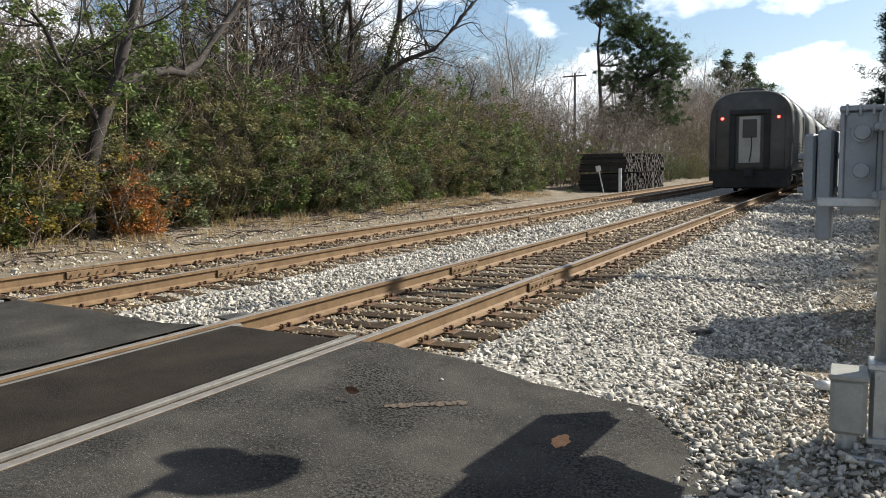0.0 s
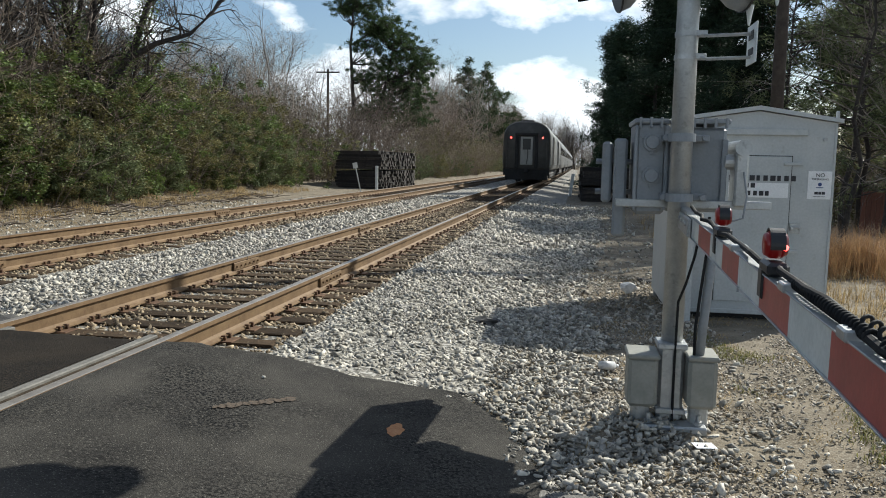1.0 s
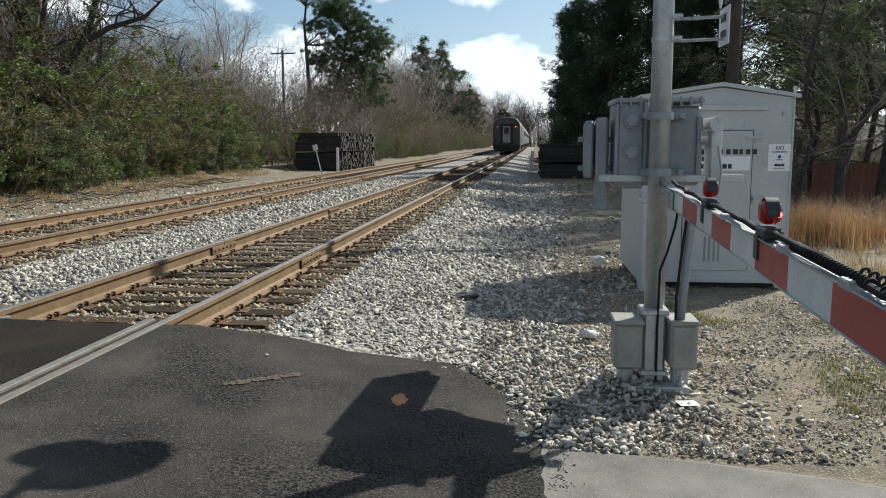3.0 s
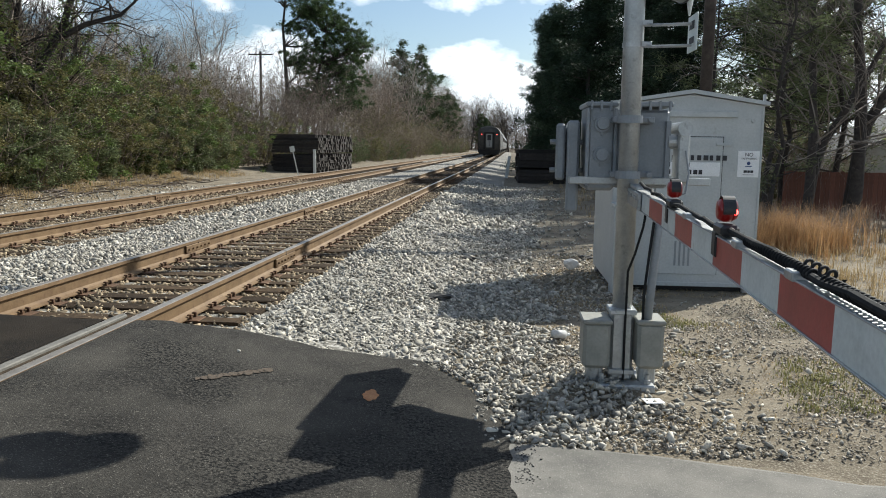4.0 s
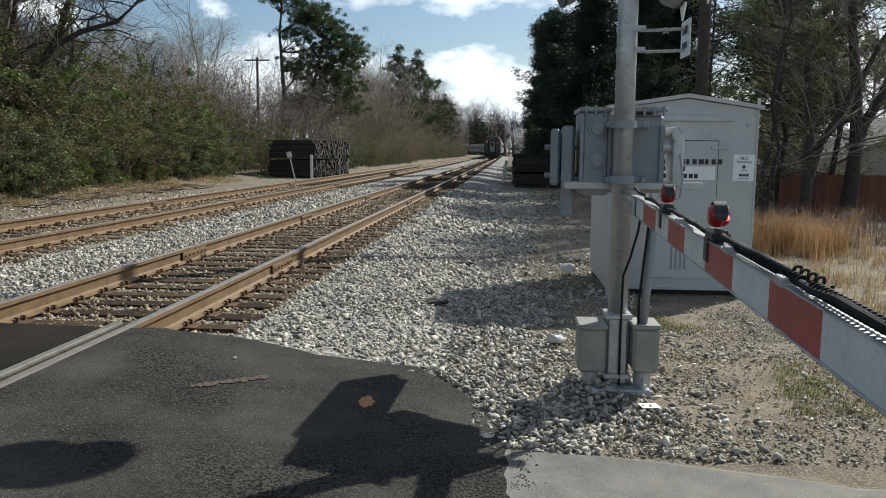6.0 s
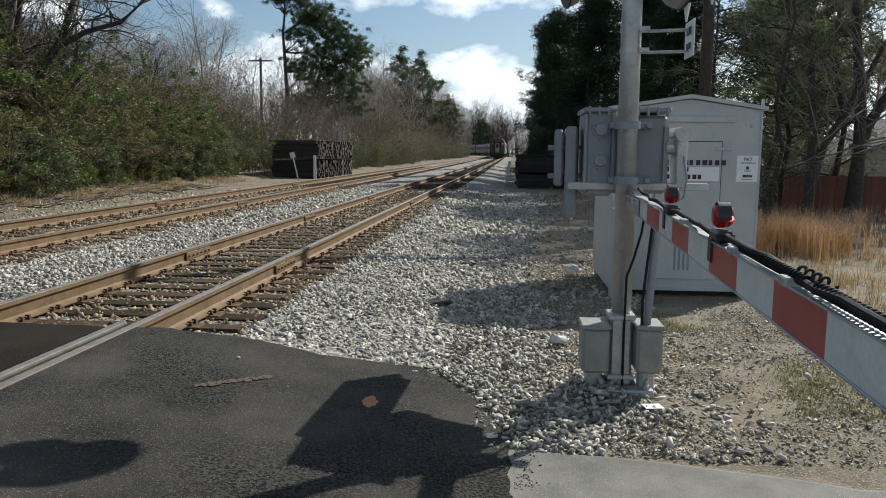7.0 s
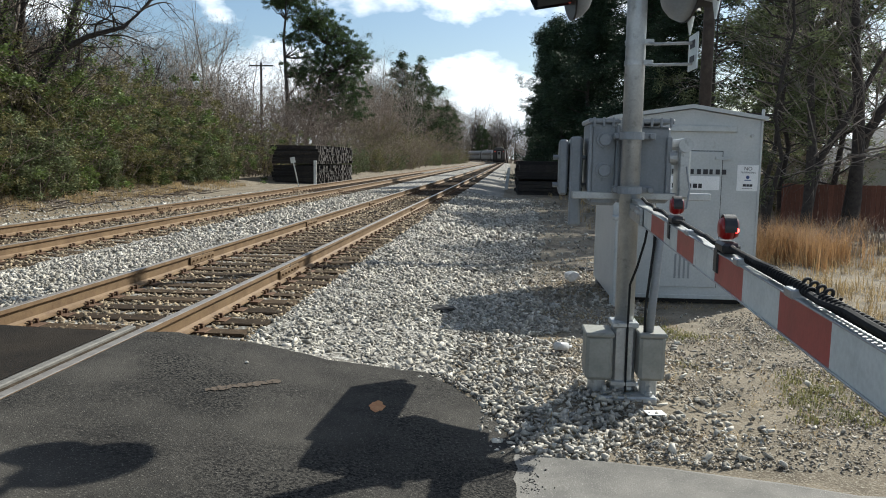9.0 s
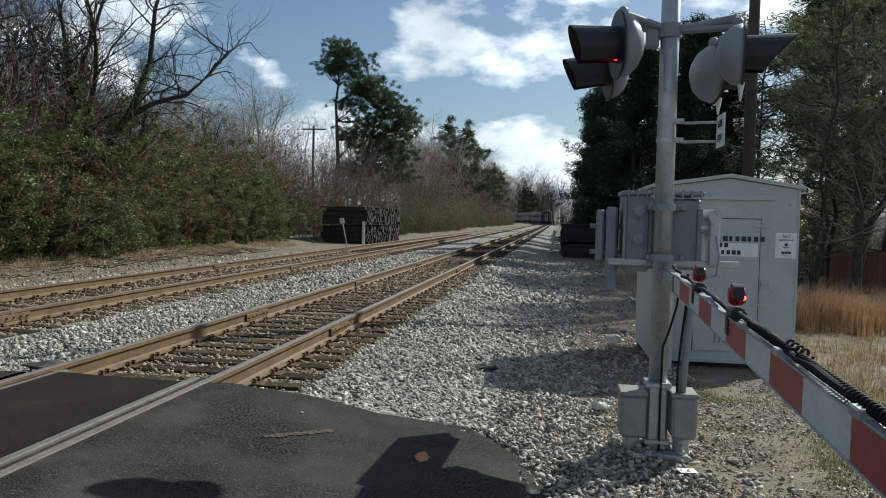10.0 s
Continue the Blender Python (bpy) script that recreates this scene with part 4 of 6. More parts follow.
    tube(bm, (5.705, y0 - 0.007, 1.15), (5.705, y0 - 0.009, 1.15), 0.022, 0.018, 10)
    box(bm, (5.665, y0 - 0.009, 1.108), (5.745, y0 - 0.007, 1.118))
    bmesh.ops.translate(bm, vec=-o, verts=bm.verts)
    part("emblem", bm, M_BLUEINK, sign)
    bm = B()
    box(bm, (5.65, y0 - 0.009, 1.035), (5.69, y0 - 0.007, 1.065))
    box(bm, (5.695, y0 - 0.009, 1.035), (5.725, y0 - 0.007, 1.065))
    box(bm, (5.73, y0 - 0.009, 1.035), (5.765, y0 - 0.007, 1.065))
    box(bm, (5.64, y0 - 0.009, 1.008), (5.77, y0 - 0.007, 1.013))
    bmesh.ops.translate(bm, vec=-o, verts=bm.verts)
    part("emblem_blocks", bm, M_INK, sign)
    bm = B()
    box(bm, (5.41, y0 - 0.05, 0.62), (5.47, y0 - 0.02, 0.66), 0.003)
    box(bm, (5.44, y0 - 0.055, 0.64), (5.52, y0 - 0.045, 0.66), 0.003)
    box(bm, (5.405, y0 - 0.012, 0.58), (5.52, y0 - 0.002, 0.70), 0.002)
    P("latch", bm, M_GALV, "steel latch and hasp")
    bm = B()
    tube(bm, (5.73, y0, 1.66), (5.73, y0 - 0.03, 1.66), 0.022, seg=14)
    P("button", bm, M_GALV)
    bm = B()
    box(bm, (5.83, y0 - 0.03, 1.88), (5.86, y0 + 0.01, 1.98), 0.004)
    P("lifting_lug", bm, M_HUT)
    for x in (x0 + 0.02, x1 - 0.13):
        for y in (y0 + 0.03, y1 - 0.13):
            bm = B()
            box(bm, (x, y, -0.62), (x + 0.10, y + 0.10, zb + 0.002), 0.004)
            P("leg", bm, M_GALV)
    bm = B()
    box(bm, (x0 + 0.05, y0 + 0.08, zb - 0.1), (x1 - 0.05, y1 - 0.08, zb + 0.001))
    P("floor_frame", bm, M_UNDER)
    return t


signal_hut()
bm = B()
box(bm, (4.06, 9.98, -0.62), (4.30, 10.28, 0.62), 0.02)
t = thing("battery_box", "pale grey metal battery cabinet beside the signal hut", "cabinet", (4.14, 10.1, -0.55))
bmesh.ops.translate(bm, vec=-Vector(t.location), verts=bm.verts)
part("cabinet_body", bm, M_HUT, t)
bm = B()
box(bm, (-0.09, -0.13, 1.165), (0.17, 0.19, 1.2), 0.006)
part("cabinet_lid", bm, M_HUT, t)


# ---- plants ----
def limb(V, F, pts, r0, r1, sides):
    """A tapered, bent round limb along pts."""
    base = len(V)
    n = len(pts)
    for k, p in enumerate(pts):
        d = (pts[min(k + 1, n - 1)] - pts[max(k - 1, 0)]).normalized()
        a = d.orthogonal().normalized()
        b = d.cross(a)
        r = r0 + (r1 - r0) * k / (n - 1)
        for j in range(sides):
            w = 2 * math.pi * j / sides
            V.append(p + (a * math.cos(w) + b * math.sin(w)) * r)
    for k in range(n - 1):
        for j in range(sides):
            p, q = base + k * sides + j, base + k * sides + (j + 1) % sides
            F.append((p, q, q + sides, p + sides))


def grow(V, F, tips, rng, p, d, length, r, level, kids, spread, rise, wob=0.15, big=None):
    n = 5 if level > 1 else 4
    pts, q = [p], d.normalized()
    for k in range(n - 1):
        q = (q + Vector((rng.gauss(0, wob), rng.gauss(0, wob), rng.gauss(0, wob * 0.7) + rise))).normalized()
        pts.append(pts[-1] + q * length / (n - 1))
    limb(*(big if big and level > 2 else (V, F)), pts, r, r * (0.55 if level else 0.3), 7 if level > 2 else (5 if level == 2 else 3))
    if level == 0:
        tips.append((pts[-1], q))
        return
    for k in range(kids[level]):
        u = rng.uniform(0.3, 1.0) if k else 1.0
        i = min(int(u * (n - 1)), n - 2)
        s = pts[i].lerp(pts[i + 1], u * (n - 1) - i)
        a = q.orthogonal().normalized()
        a = Matrix.Rotation(rng.uniform(0, 6.28), 3, q) @ a
        e = (q * (1 - spread * 0.5) + a * spread * rng.uniform(0.5, 1.2)).normalized()
        grow(V, F, tips, rng, s, e, length * rng.uniform(0.5, 0.78), r * (0.55 if k else 0.6) * rng.uniform(0.7, 1.0), level - 1, kids, spread, rise, wob, big)


def leaves(centres, count, size, rng, spread, flat=0.3, slim=0.45):
    V, F = [], []
    for _ in range(count):
        c = rng.choice(centres)
        p = c + Vector((rng.gauss(0, spread), rng.gauss(0, spread), rng.gauss(0, spread * 0.8)))
        a = Vector((rng.gauss(0, 1), rng.gauss(0, 1), rng.gauss(0, flat))).normalized()
        b = a.cross(Vector((rng.gauss(0, 1), rng.gauss(0, 1), rng.gauss(0, 1)))).normalized()
        s = size * rng.uniform(0.6, 1.4)
        k = len(V)
        V += [p - a * s, p + b * s * slim + a * s * 0.1, p + a * s, p - b * s * slim + a * s * 0.1]
        F.append((k, k + 1, k + 2, k + 3))
    return V, F


def bare_tree(seed, height, label, trunks=1, limbs=15, r=0.11, material=None, twig=None, lean=0.12, rise=0.05, first=0.25, kids=(0, 4, 5), stout=0.5, name="bare_tree"):
    """A leafless hardwood: leaders that run up to the top, side limbs, two orders of twigs."""
    rng = random.Random(seed)
    t = thing(name, label, "tree", (0, 0, 0), "trackside trees")
    V, F, tips, TV, TF = [], [], [], [], []
    for k in range(trunks):
        a = rng.uniform(0, 6.28)
        h = height * rng.uniform(0.8, 1.0)
        d = Vector((lean * math.cos(a) * (1 + (trunks > 1)), lean * math.sin(a) * (1 + (trunks > 1)), 1)).normalized()
        pts = [Vector((0.16 * math.cos(a), 0.16 * math.sin(a), -0.3)) * (1 if trunks > 1 else 0.3)]
        for _ in range(10):
            d = (d + Vector((rng.gauss(0, 0.09), rng.gauss(0, 0.09), 0.05))).normalized()
            pts.append(pts[-1] + d * h / 10)
        limb(TV, TF, pts, r, r * 0.14, 8)
        for j in range(limbs):
            u = first + (0.98 - first) * (j + rng.random()) / limbs
            i = min(int(u * 10), 9)
            p = pts[i].lerp(pts[i + 1], u * 10 - i)
            w = rng.uniform(0, 6.28)
            e = Vector((math.cos(w), math.sin(w), rng.uniform(0.45, 1.5)))
            grow(V, F, tips, rng, p, e, h * (0.12 + 0.27 * (1 - u)) * rng.uniform(0.7, 1.15), max(0.012, r * (1 - 0.85 * u) * stout), 2, kids, 0.8, rise, 0.2)
    raw("trunk", TV, TF, material or M_BARK, t, "bare trunk", True)
    raw("branch_mass", V, F, twig or material or M_BARK, t, "leafless branches", True)
    return t


def shrub(seed, w, h, leaf_mat, count, size, label, twigs=8):
    rng = random.Random(seed)
    t = thing("shrub", label, "shrub", (0, 0, 0), "trackside shrubs")
    V, F, tips = [], [], []
    for _ in range(twigs):
        a, q = rng.uniform(0, 6.28), rng.uniform(0, 1) ** 0.5
        p = Vector((0.35 * w * q * math.cos(a), 0.35 * w * q * math.sin(a), -0.1))
        d = Vector((0.5 * math.cos(a) * q, 0.5 * math.sin(a) * q, 1))
        grow(V, F, tips, rng, p, d, h * rng.uniform(0.5, 0.85), 0.022, 2, (0, 3, 4), 0.8, 0.05)
    raw("stem_mass", V, F, M_TWIG, t, "thin brown stems", True)
    centres = []
    for _ in range(95):
        a, u = rng.uniform(0, 6.28), rng.uniform(0.02, 1)
        k = (1 - (2 * u - 0.75) ** 2 * 0.45) * rng.uniform(0.55, 1.05)
        centres.append(Vector((w * 0.5 * k * math.cos(a), w * 0.5 * k * math.sin(a), h * u * rng.uniform(0.75, 1.08))))
    centres += [p for p, q in tips if p.z < h * 1.25][::3]
    LV, LF = leaves(centres, int(1.1 * count), size * 0.95, rng, 0.088)
    raw("foliage", LV, LF, leaf_mat, t, "dense small leaves")
    return t


def needle_tree(seed, h, crown0, width, label, material, tufts, tuft_size, bark, shape="pine", name="pine_tree", girth=0.018):
    """A conifer: tall trunk, limbs, tufts of needles at the limbs' ends."""
    rng = random.Random(seed)
    t = thing(name, label, "tree", (0, 0, 0), "trackside conifers")
    V, F, centres = [], [], []
    pts = [Vector((0, 0, -0.3))]
    for k in range(8):
        pts.append(pts[-1] + Vector((rng.gauss(0, 0.012 * h), rng.gauss(0, 0.012 * h), (h + 0.3) / 8)))
    limb(V, F, pts, girth * h if shape == "pine" else 0.016 * h, 0.02, 8)
    n = 34 if shape == "pine" else 60
    for k in range(n):
        u = crown0 + (1 - crown0) * (k + rng.random()) / n
        i = min(int(u * 8), 7)
        p = pts[i].lerp(pts[i + 1], u * 8 - i)
        a = rng.uniform(0, 6.28)
        v = (u - crown0) / (1 - crown0)
        ln = width * 0.5 * ((0.55 + 0.6 * math.sin(math.pi * min(1, 0.15 + v * 0.95))) if shape == "pine" else (1.0 - 0.82 * v)) * rng.uniform(0.55, 1.1)
        d = Vector((math.cos(a), math.sin(a), 0.25 if shape == "pine" else 0.1))
        q = [p]
        for _ in range(4):
            d = (d + Vector((rng.gauss(0, 0.16), rng.gauss(0, 0.16), rng.gauss(0.04, 0.12)))).normalized()
            q.append(q[-1] + d * ln / 4)
        limb(V, F, q, 0.035 * ln / 2 + 0.012, 0.008, 4)
        for j in ((2, 3, 3, 4, 4) if shape == "pine" else (1, 2, 3, 4)):
            for _ in range(2):
                c = q[j] + Vector((rng.gauss(0, 0.05 * width), rng.gauss(0, 0.05 * width), rng.gauss(0.1, 0.03 * width)))
                centres.append(c)
                if shape == "pine":
                    limb(V, F, [q[j], q[j].lerp(c, 0.5), c], 0.012, 0.005, 3)
    raw("trunk", V, F, bark, t, "bark-covered trunk and limbs", True)
    LV, LF = leaves(centres, tufts, tuft_size, rng, 0.03 * width, 0.6, 0.16)
    raw("crown", LV, LF, material, t, "evergreen needle crown")
    return t


def put(base, x, y, turn=0.0, k=1.0, dz=0.0):
    return copy_thing_scaled(base, x, y, ground_z(x, y) + dz, turn, k)


def copy_thing_scaled(base, x, y, z, turn, k):
    base.scale = (k, k, k * 1.0)
    c = copy_thing(base, pose(x, y, z, 0, 0, turn))
    base.scale = (1, 1, 1)
    return c


def drop_base(base):
    for o in list(base.children_recursive):
        bpy.data.objects.remove(o)
    bpy.data.objects.remove(base)


rv = random.Random(77)
shrubs = [shrub(1, 2.6, 2.5, M_LEAF, 14000, 0.046, "dense green privet shrub beside the railway"),
          shrub(2, 2.8, 2.2, M_LEAF_GREY, 13500, 0.045, "dusty grey-green shrub beside the railway"),
          shrub(3, 2.2, 3.0, M_LEAF, 13500, 0.046, "tall green shrub tangled with vines"),
          shrub(4, 2.6, 2.7, M_LEAF_OLIVE, 11000, 0.044, "sparse olive shrub with bare twigs", 12)]
orange = shrub(5, 1.1, 1.9, M_LEAF_ORANGE, 2600, 0.045, "small shrub with orange autumn leaves")
yellow = shrub(7, 1.6, 1.9, M_LEAF_YELLOW, 4000, 0.045, "small shrub with yellowing leaves")
thicket = shrub(6, 2.4, 3.6, M_LEAF_OLIVE, 2600, 0.05, "thinly leaved brown thicket of thin stems", 26)
thicket2 = shrub(16, 2.6, 4.4, M_TWIG, 900, 0.045, "tall leafless brown brush with dead leaves", 24)
y = 2.5
while y < 44:
    x = -12.4 + rv.uniform(-0.5, 0.4) + lerp(y, (0, 10, 20, 45), (-0.5, 0, 0.1, -0.6))
    put(rv.choice(shrubs + shrubs[1::2]), x, y, rv.uniform(0, 360), rv.uniform(0.75, 1.15))
    put(rv.choice(shrubs), x - rv.uniform(1.0, 1.8), y + rv.uniform(-0.5, 0.5), rv.uniform(0, 360), rv.uniform(1.05, 1.4), 0.3)
    if rv.random() < 0.75:
        put(rv.choice(shrubs), x - rv.uniform(2.8, 4.0), y + rv.uniform(-0.5, 0.5), rv.uniform(0, 360), rv.uniform(1.2, 1.6), 0.4)
    if rv.random() < 0.6:
        put(rv.choice((thicket, thicket2, shrubs[3])), x - rv.uniform(2.2, 3.5), y + rv.uniform(-0.5, 0.5), rv.uniform(0, 360), rv.uniform(0.9, 1.25), 0.2)
    y += rv.uniform(1.0, 1.5)
for x, y, k in ((-11.5, 13.9, 0.95), (-11.3, 14.3, 0.6), (-11.9, 9.6, 0.8)):
    put(orange, x, y, rv.uniform(0, 360), k)
for x, y, k in ((-11.9, 11.6, 0.8), (-11.8, 10.6, 0.7), (-11.7, 8.8, 1.0), (-12.2, 12.6, 0.9)):
    put(yellow, x, y, rv.uniform(0, 360), k)
# beyond the tie stack the brush turns brown and runs on along the line
y = 46
while y < 235:
    x = -10.6 + bend(y) + rv.uniform(-1, 0.8) - (2.6 if y < 60 else 0)
    put(rv.choice((thicket, thicket2, shrubs[1], shrubs[3])), x - 1.0, y, rv.uniform(0, 360), rv.uniform(0.75, 1.1))
    if rv.random() < 0.4:
        put(rv.choice((thicket, thicket2)), x - rv.uniform(2.5, 6), y + 1, rv.uniform(0, 360), rv.uniform(1.2, 1.6))
    y += rv.uniform(1.6, 2.6) * (1 if y < 110 else 1.8)
small_pine = needle_tree(32, 12.0, 0.2, 5.5, "young green pine among bare trees", M_NEEDLE, 9000, 0.22, M_BARK_DARK)
bases = [bare_tree(11, 9.0, "dark leafless multi-stemmed tree behind the shrubs", 4, 11, 0.10, M_BARK_DARK, lean=0.2),
         bare_tree(12, 11.0, "tall dark leafless hardwood tree", 2, 15, 0.15, M_BARK_DARK, lean=0.16),
         bare_tree(13, 10.0, "leafless hardwood with fine upright twigs", 2, 14, 0.10, M_BARK, M_TWIG, rise=0.1),
         bare_tree(14, 12.0, "slender leafless hardwood tree", 1, 20, 0.11, M_BARK, rise=0.08)]
# brown brush and saplings that close the view behind the shrubs
for k in range(26):
    y = 1.5 + 1.7 * k + rv.uniform(-0.5, 0.5)
    put(rv.choice((thicket2, thicket2, thicket)), -17.0 + rv.uniform(-1.5, 1.2), y, rv.uniform(0, 360), rv.uniform(0.95, 1.3))
    if k % 2:
        put(thicket2, -21.5 + rv.uniform(-1.5, 1.5), y, rv.uniform(0, 360), rv.uniform(1.1, 1.5))
for x, y, k in ((-15.5, 17.0, 0.95), (-14.2, 23.5, 1.0), (-14.4, 26.0, 1.05), (-17, 12, 1.0), (-16.5, 7, 1.05), (-15.2, 30, 0.8), (-17, 36, 0.75), (-16.5, 41, 0.7), (-21, 17, 1.1), (-24, 33, 0.85), (-13.8, 19.5, 0.9), (-14.6, 25, 1.0), (-20, 28, 1.0), (-18.5, 9.5, 1.0), (-19.5, 38, 0.95), (-22, 44, 0.9)):
    put(rv.choice(bases[:3] if x > -18 else bases), x, y, rv.uniform(0, 360), k * rv.uniform(0.9, 1.05), 0.2)
y = 46
while y < 340:
    for off in (-5.0, -10, -18):
        if rv.random() < 0.66:
            x = -10 + bend(y) + off + rv.uniform(-2, 2)
            low = 0.55 if y < 82 and -0.36 < (x - 2.74) / (y - 0.36) < -0.15 else 1.0
            put(small_pine if y > 105 and rv.random() < 0.06 else rv.choice(bases[2:]), x, y + rv.uniform(-2, 2), rv.uniform(0, 360), low * rv.uniform(0.85, 1.1) * lerp(y, (46, 75, 120, 240), (0.82, 1.0, 1.45, 1.75)))
    y += 3.4 if y < 110 else 4.8
for x, y, k, n in ((-15.5, 46.5, 0.82, 2), (-17.0, 50.5, 0.85, 3), (-18.5, 54.5, 0.85, 2), (-20.5, 58.0, 0.9, 3), (-21.5, 52.0, 0.9, 2), (-15.2, 26.8, 1.08, 1), (-16.4, 29.8, 1.0, 1), (-17.5, 42.0, 0.8, 3)):
    put(bases[n], x, y, rv.uniform(0, 360), k)
for x, y, k in ((-12.6, 42.2, 0.85), (-13.5, 44.6, 1.0), (-14.4, 47.2, 1.25), (-15.0, 50.0, 1.3)):
    put(shrubs[1 if k > 1.2 else 0], x, y, rv.uniform(0, 360), k)
# bent old tree with a crooked limb
crook = thing("crooked_tree", "dark leaning tree with one long crooked limb", "tree", (-12.0, 13.1, ground_z(-12.0, 13.1)))
V, F, tips = [], [], []
trunk = [Vector(p) for p in ((0, 0, -0.2), (-0.05, 0.05, 0.9), (0, 0.2, 1.7), (0.03, 0.42, 2.4), (0, 0.78, 3.05), (-0.02, 1.05, 3.6), (0, 1.5, 4.8), (0.05, 1.72, 5.6), (0.1, 2.0, 7.2))]
limb(V, F, trunk, 0.20, 0.09, 9)
raw("trunk", V, F, M_BARK_DARK, crook, "leaning dark trunk", True)
V, F = [], []
arm = [Vector(p) for p in ((0, 0.85, 3.2), (0.05, 1.4, 3.65), (0.0, 2.0, 3.85), (0.05, 2.6, 3.98), (0.0, 3.2, 3.98), (0.0, 3.75, 4.3), (0.05, 4.3, 5.02), (0.05, 4.95, 5.65), (0.1, 5.45, 6.3), (0.1, 5.7, 7.2))]
limb(V, F, arm, 0.14, 0.06, 8)
raw("crooked_limb", V, F, M_BARK_DARK, crook, "long crooked limb", True)
V, F = [], []
stub = [Vector(p) for p in ((0.0, 0.5, 2.6), (-0.1, 0.1, 3.3), (-0.1, -0.3, 3.8), (-0.2, -0.6, 4.6), (-0.3, -1.2, 5.2))]
limb(V, F, stub, 0.08, 0.03, 7)
rg2 = random.Random(41)
for q in (trunk[5:], arm[4:], stub[2:]):
    for p in q:
        for _ in range(3):
            grow(V, F, tips, rg2, p, Vector((rg2.gauss(0, 1), rg2.gauss(0, 1), rg2.uniform(0.2, 1))), rg2.uniform(0.8, 1.8), 0.03, 2, (0, 3, 3), 0.8, 0.05)
raw("branch_mass", V, F, M_BARK_DARK, crook, "dark bark", True)



def leaning_tree(seed, label):
    """A stout dark tree that leans to one side, its lower trunk wrapped in ivy."""
    rng = random.Random(seed)
    t = thing("leaning_tree", label, "tree", (0, 0, 0), "trackside trees")
    TV, TF, V, F, tips, ivy = [], [], [], [], [], []
    stems = ([(0, 0, -0.3), (0.35, 0.1, 1.8), (0.95, 0.2, 3.5), (1.75, 0.3, 5.0), (2.3, 0.3, 6.8), (2.6, 0.2, 8.6), (3.1, 0.3, 10.4)],
             [(0.5, 0.1, 2.3), (0.2, -0.2, 4.0), (-0.4, -0.3, 5.6), (-0.5, -0.2, 7.4), (-0.9, 0, 9.4)],
             [(1.5, 0.2, 4.6), (2.6, -0.1, 5.2), (3.6, -0.3, 5.6), (4.5, -0.2, 6.4), (5.2, 0, 7.4)])
    for n, (stem, r) in enumerate(zip(stems, (0.21, 0.14, 0.11))):
        pts = [Vector(p) + Vector((rng.gauss(0, 0.06), rng.gauss(0, 0.06), 0)) for p in stem]
        limb(TV, TF, pts, r, 0.04, 9)
        for p, q in zip(pts[1:], pts[2:]):
            for _ in range(5):
                w = rng.uniform(0, 6.28)
                grow(V, F, tips, rng, p.lerp(q, rng.random()), Vector((math.cos(w), math.sin(w), rng.uniform(0.1, 1.2))), rng.uniform(0.9, 2.3), 0.035, 2, (0, 4, 4), 0.85, 0.03, 0.22)
            if p.z < 6 and n < 2:
                ivy += [p.lerp(q, u / 7) for u in range(7)]
    raw("trunk", TV, TF, M_BARK_DARK, t, "forked leaning dark trunk", True)
    raw("branch_mass", V, F, M_BARK_DARK, t, "leafless crooked branches", True)
    LV, LF = leaves(ivy, 3600, 0.05, rng, 0.2)
    raw("ivy", LV, LF, M_LEAF, t, "green ivy on the trunk")
    return t


leaner = leaning_tree(51, "stout dark leaning tree wrapped in ivy")
for x, y, turn, k in ((-13.4, 25.2, 40, 1.0), (-15.0, 20.5, 100, 0.95), (-14.5, 8.0, 30, 0.95)):
    put(leaner, x, y, turn, k)


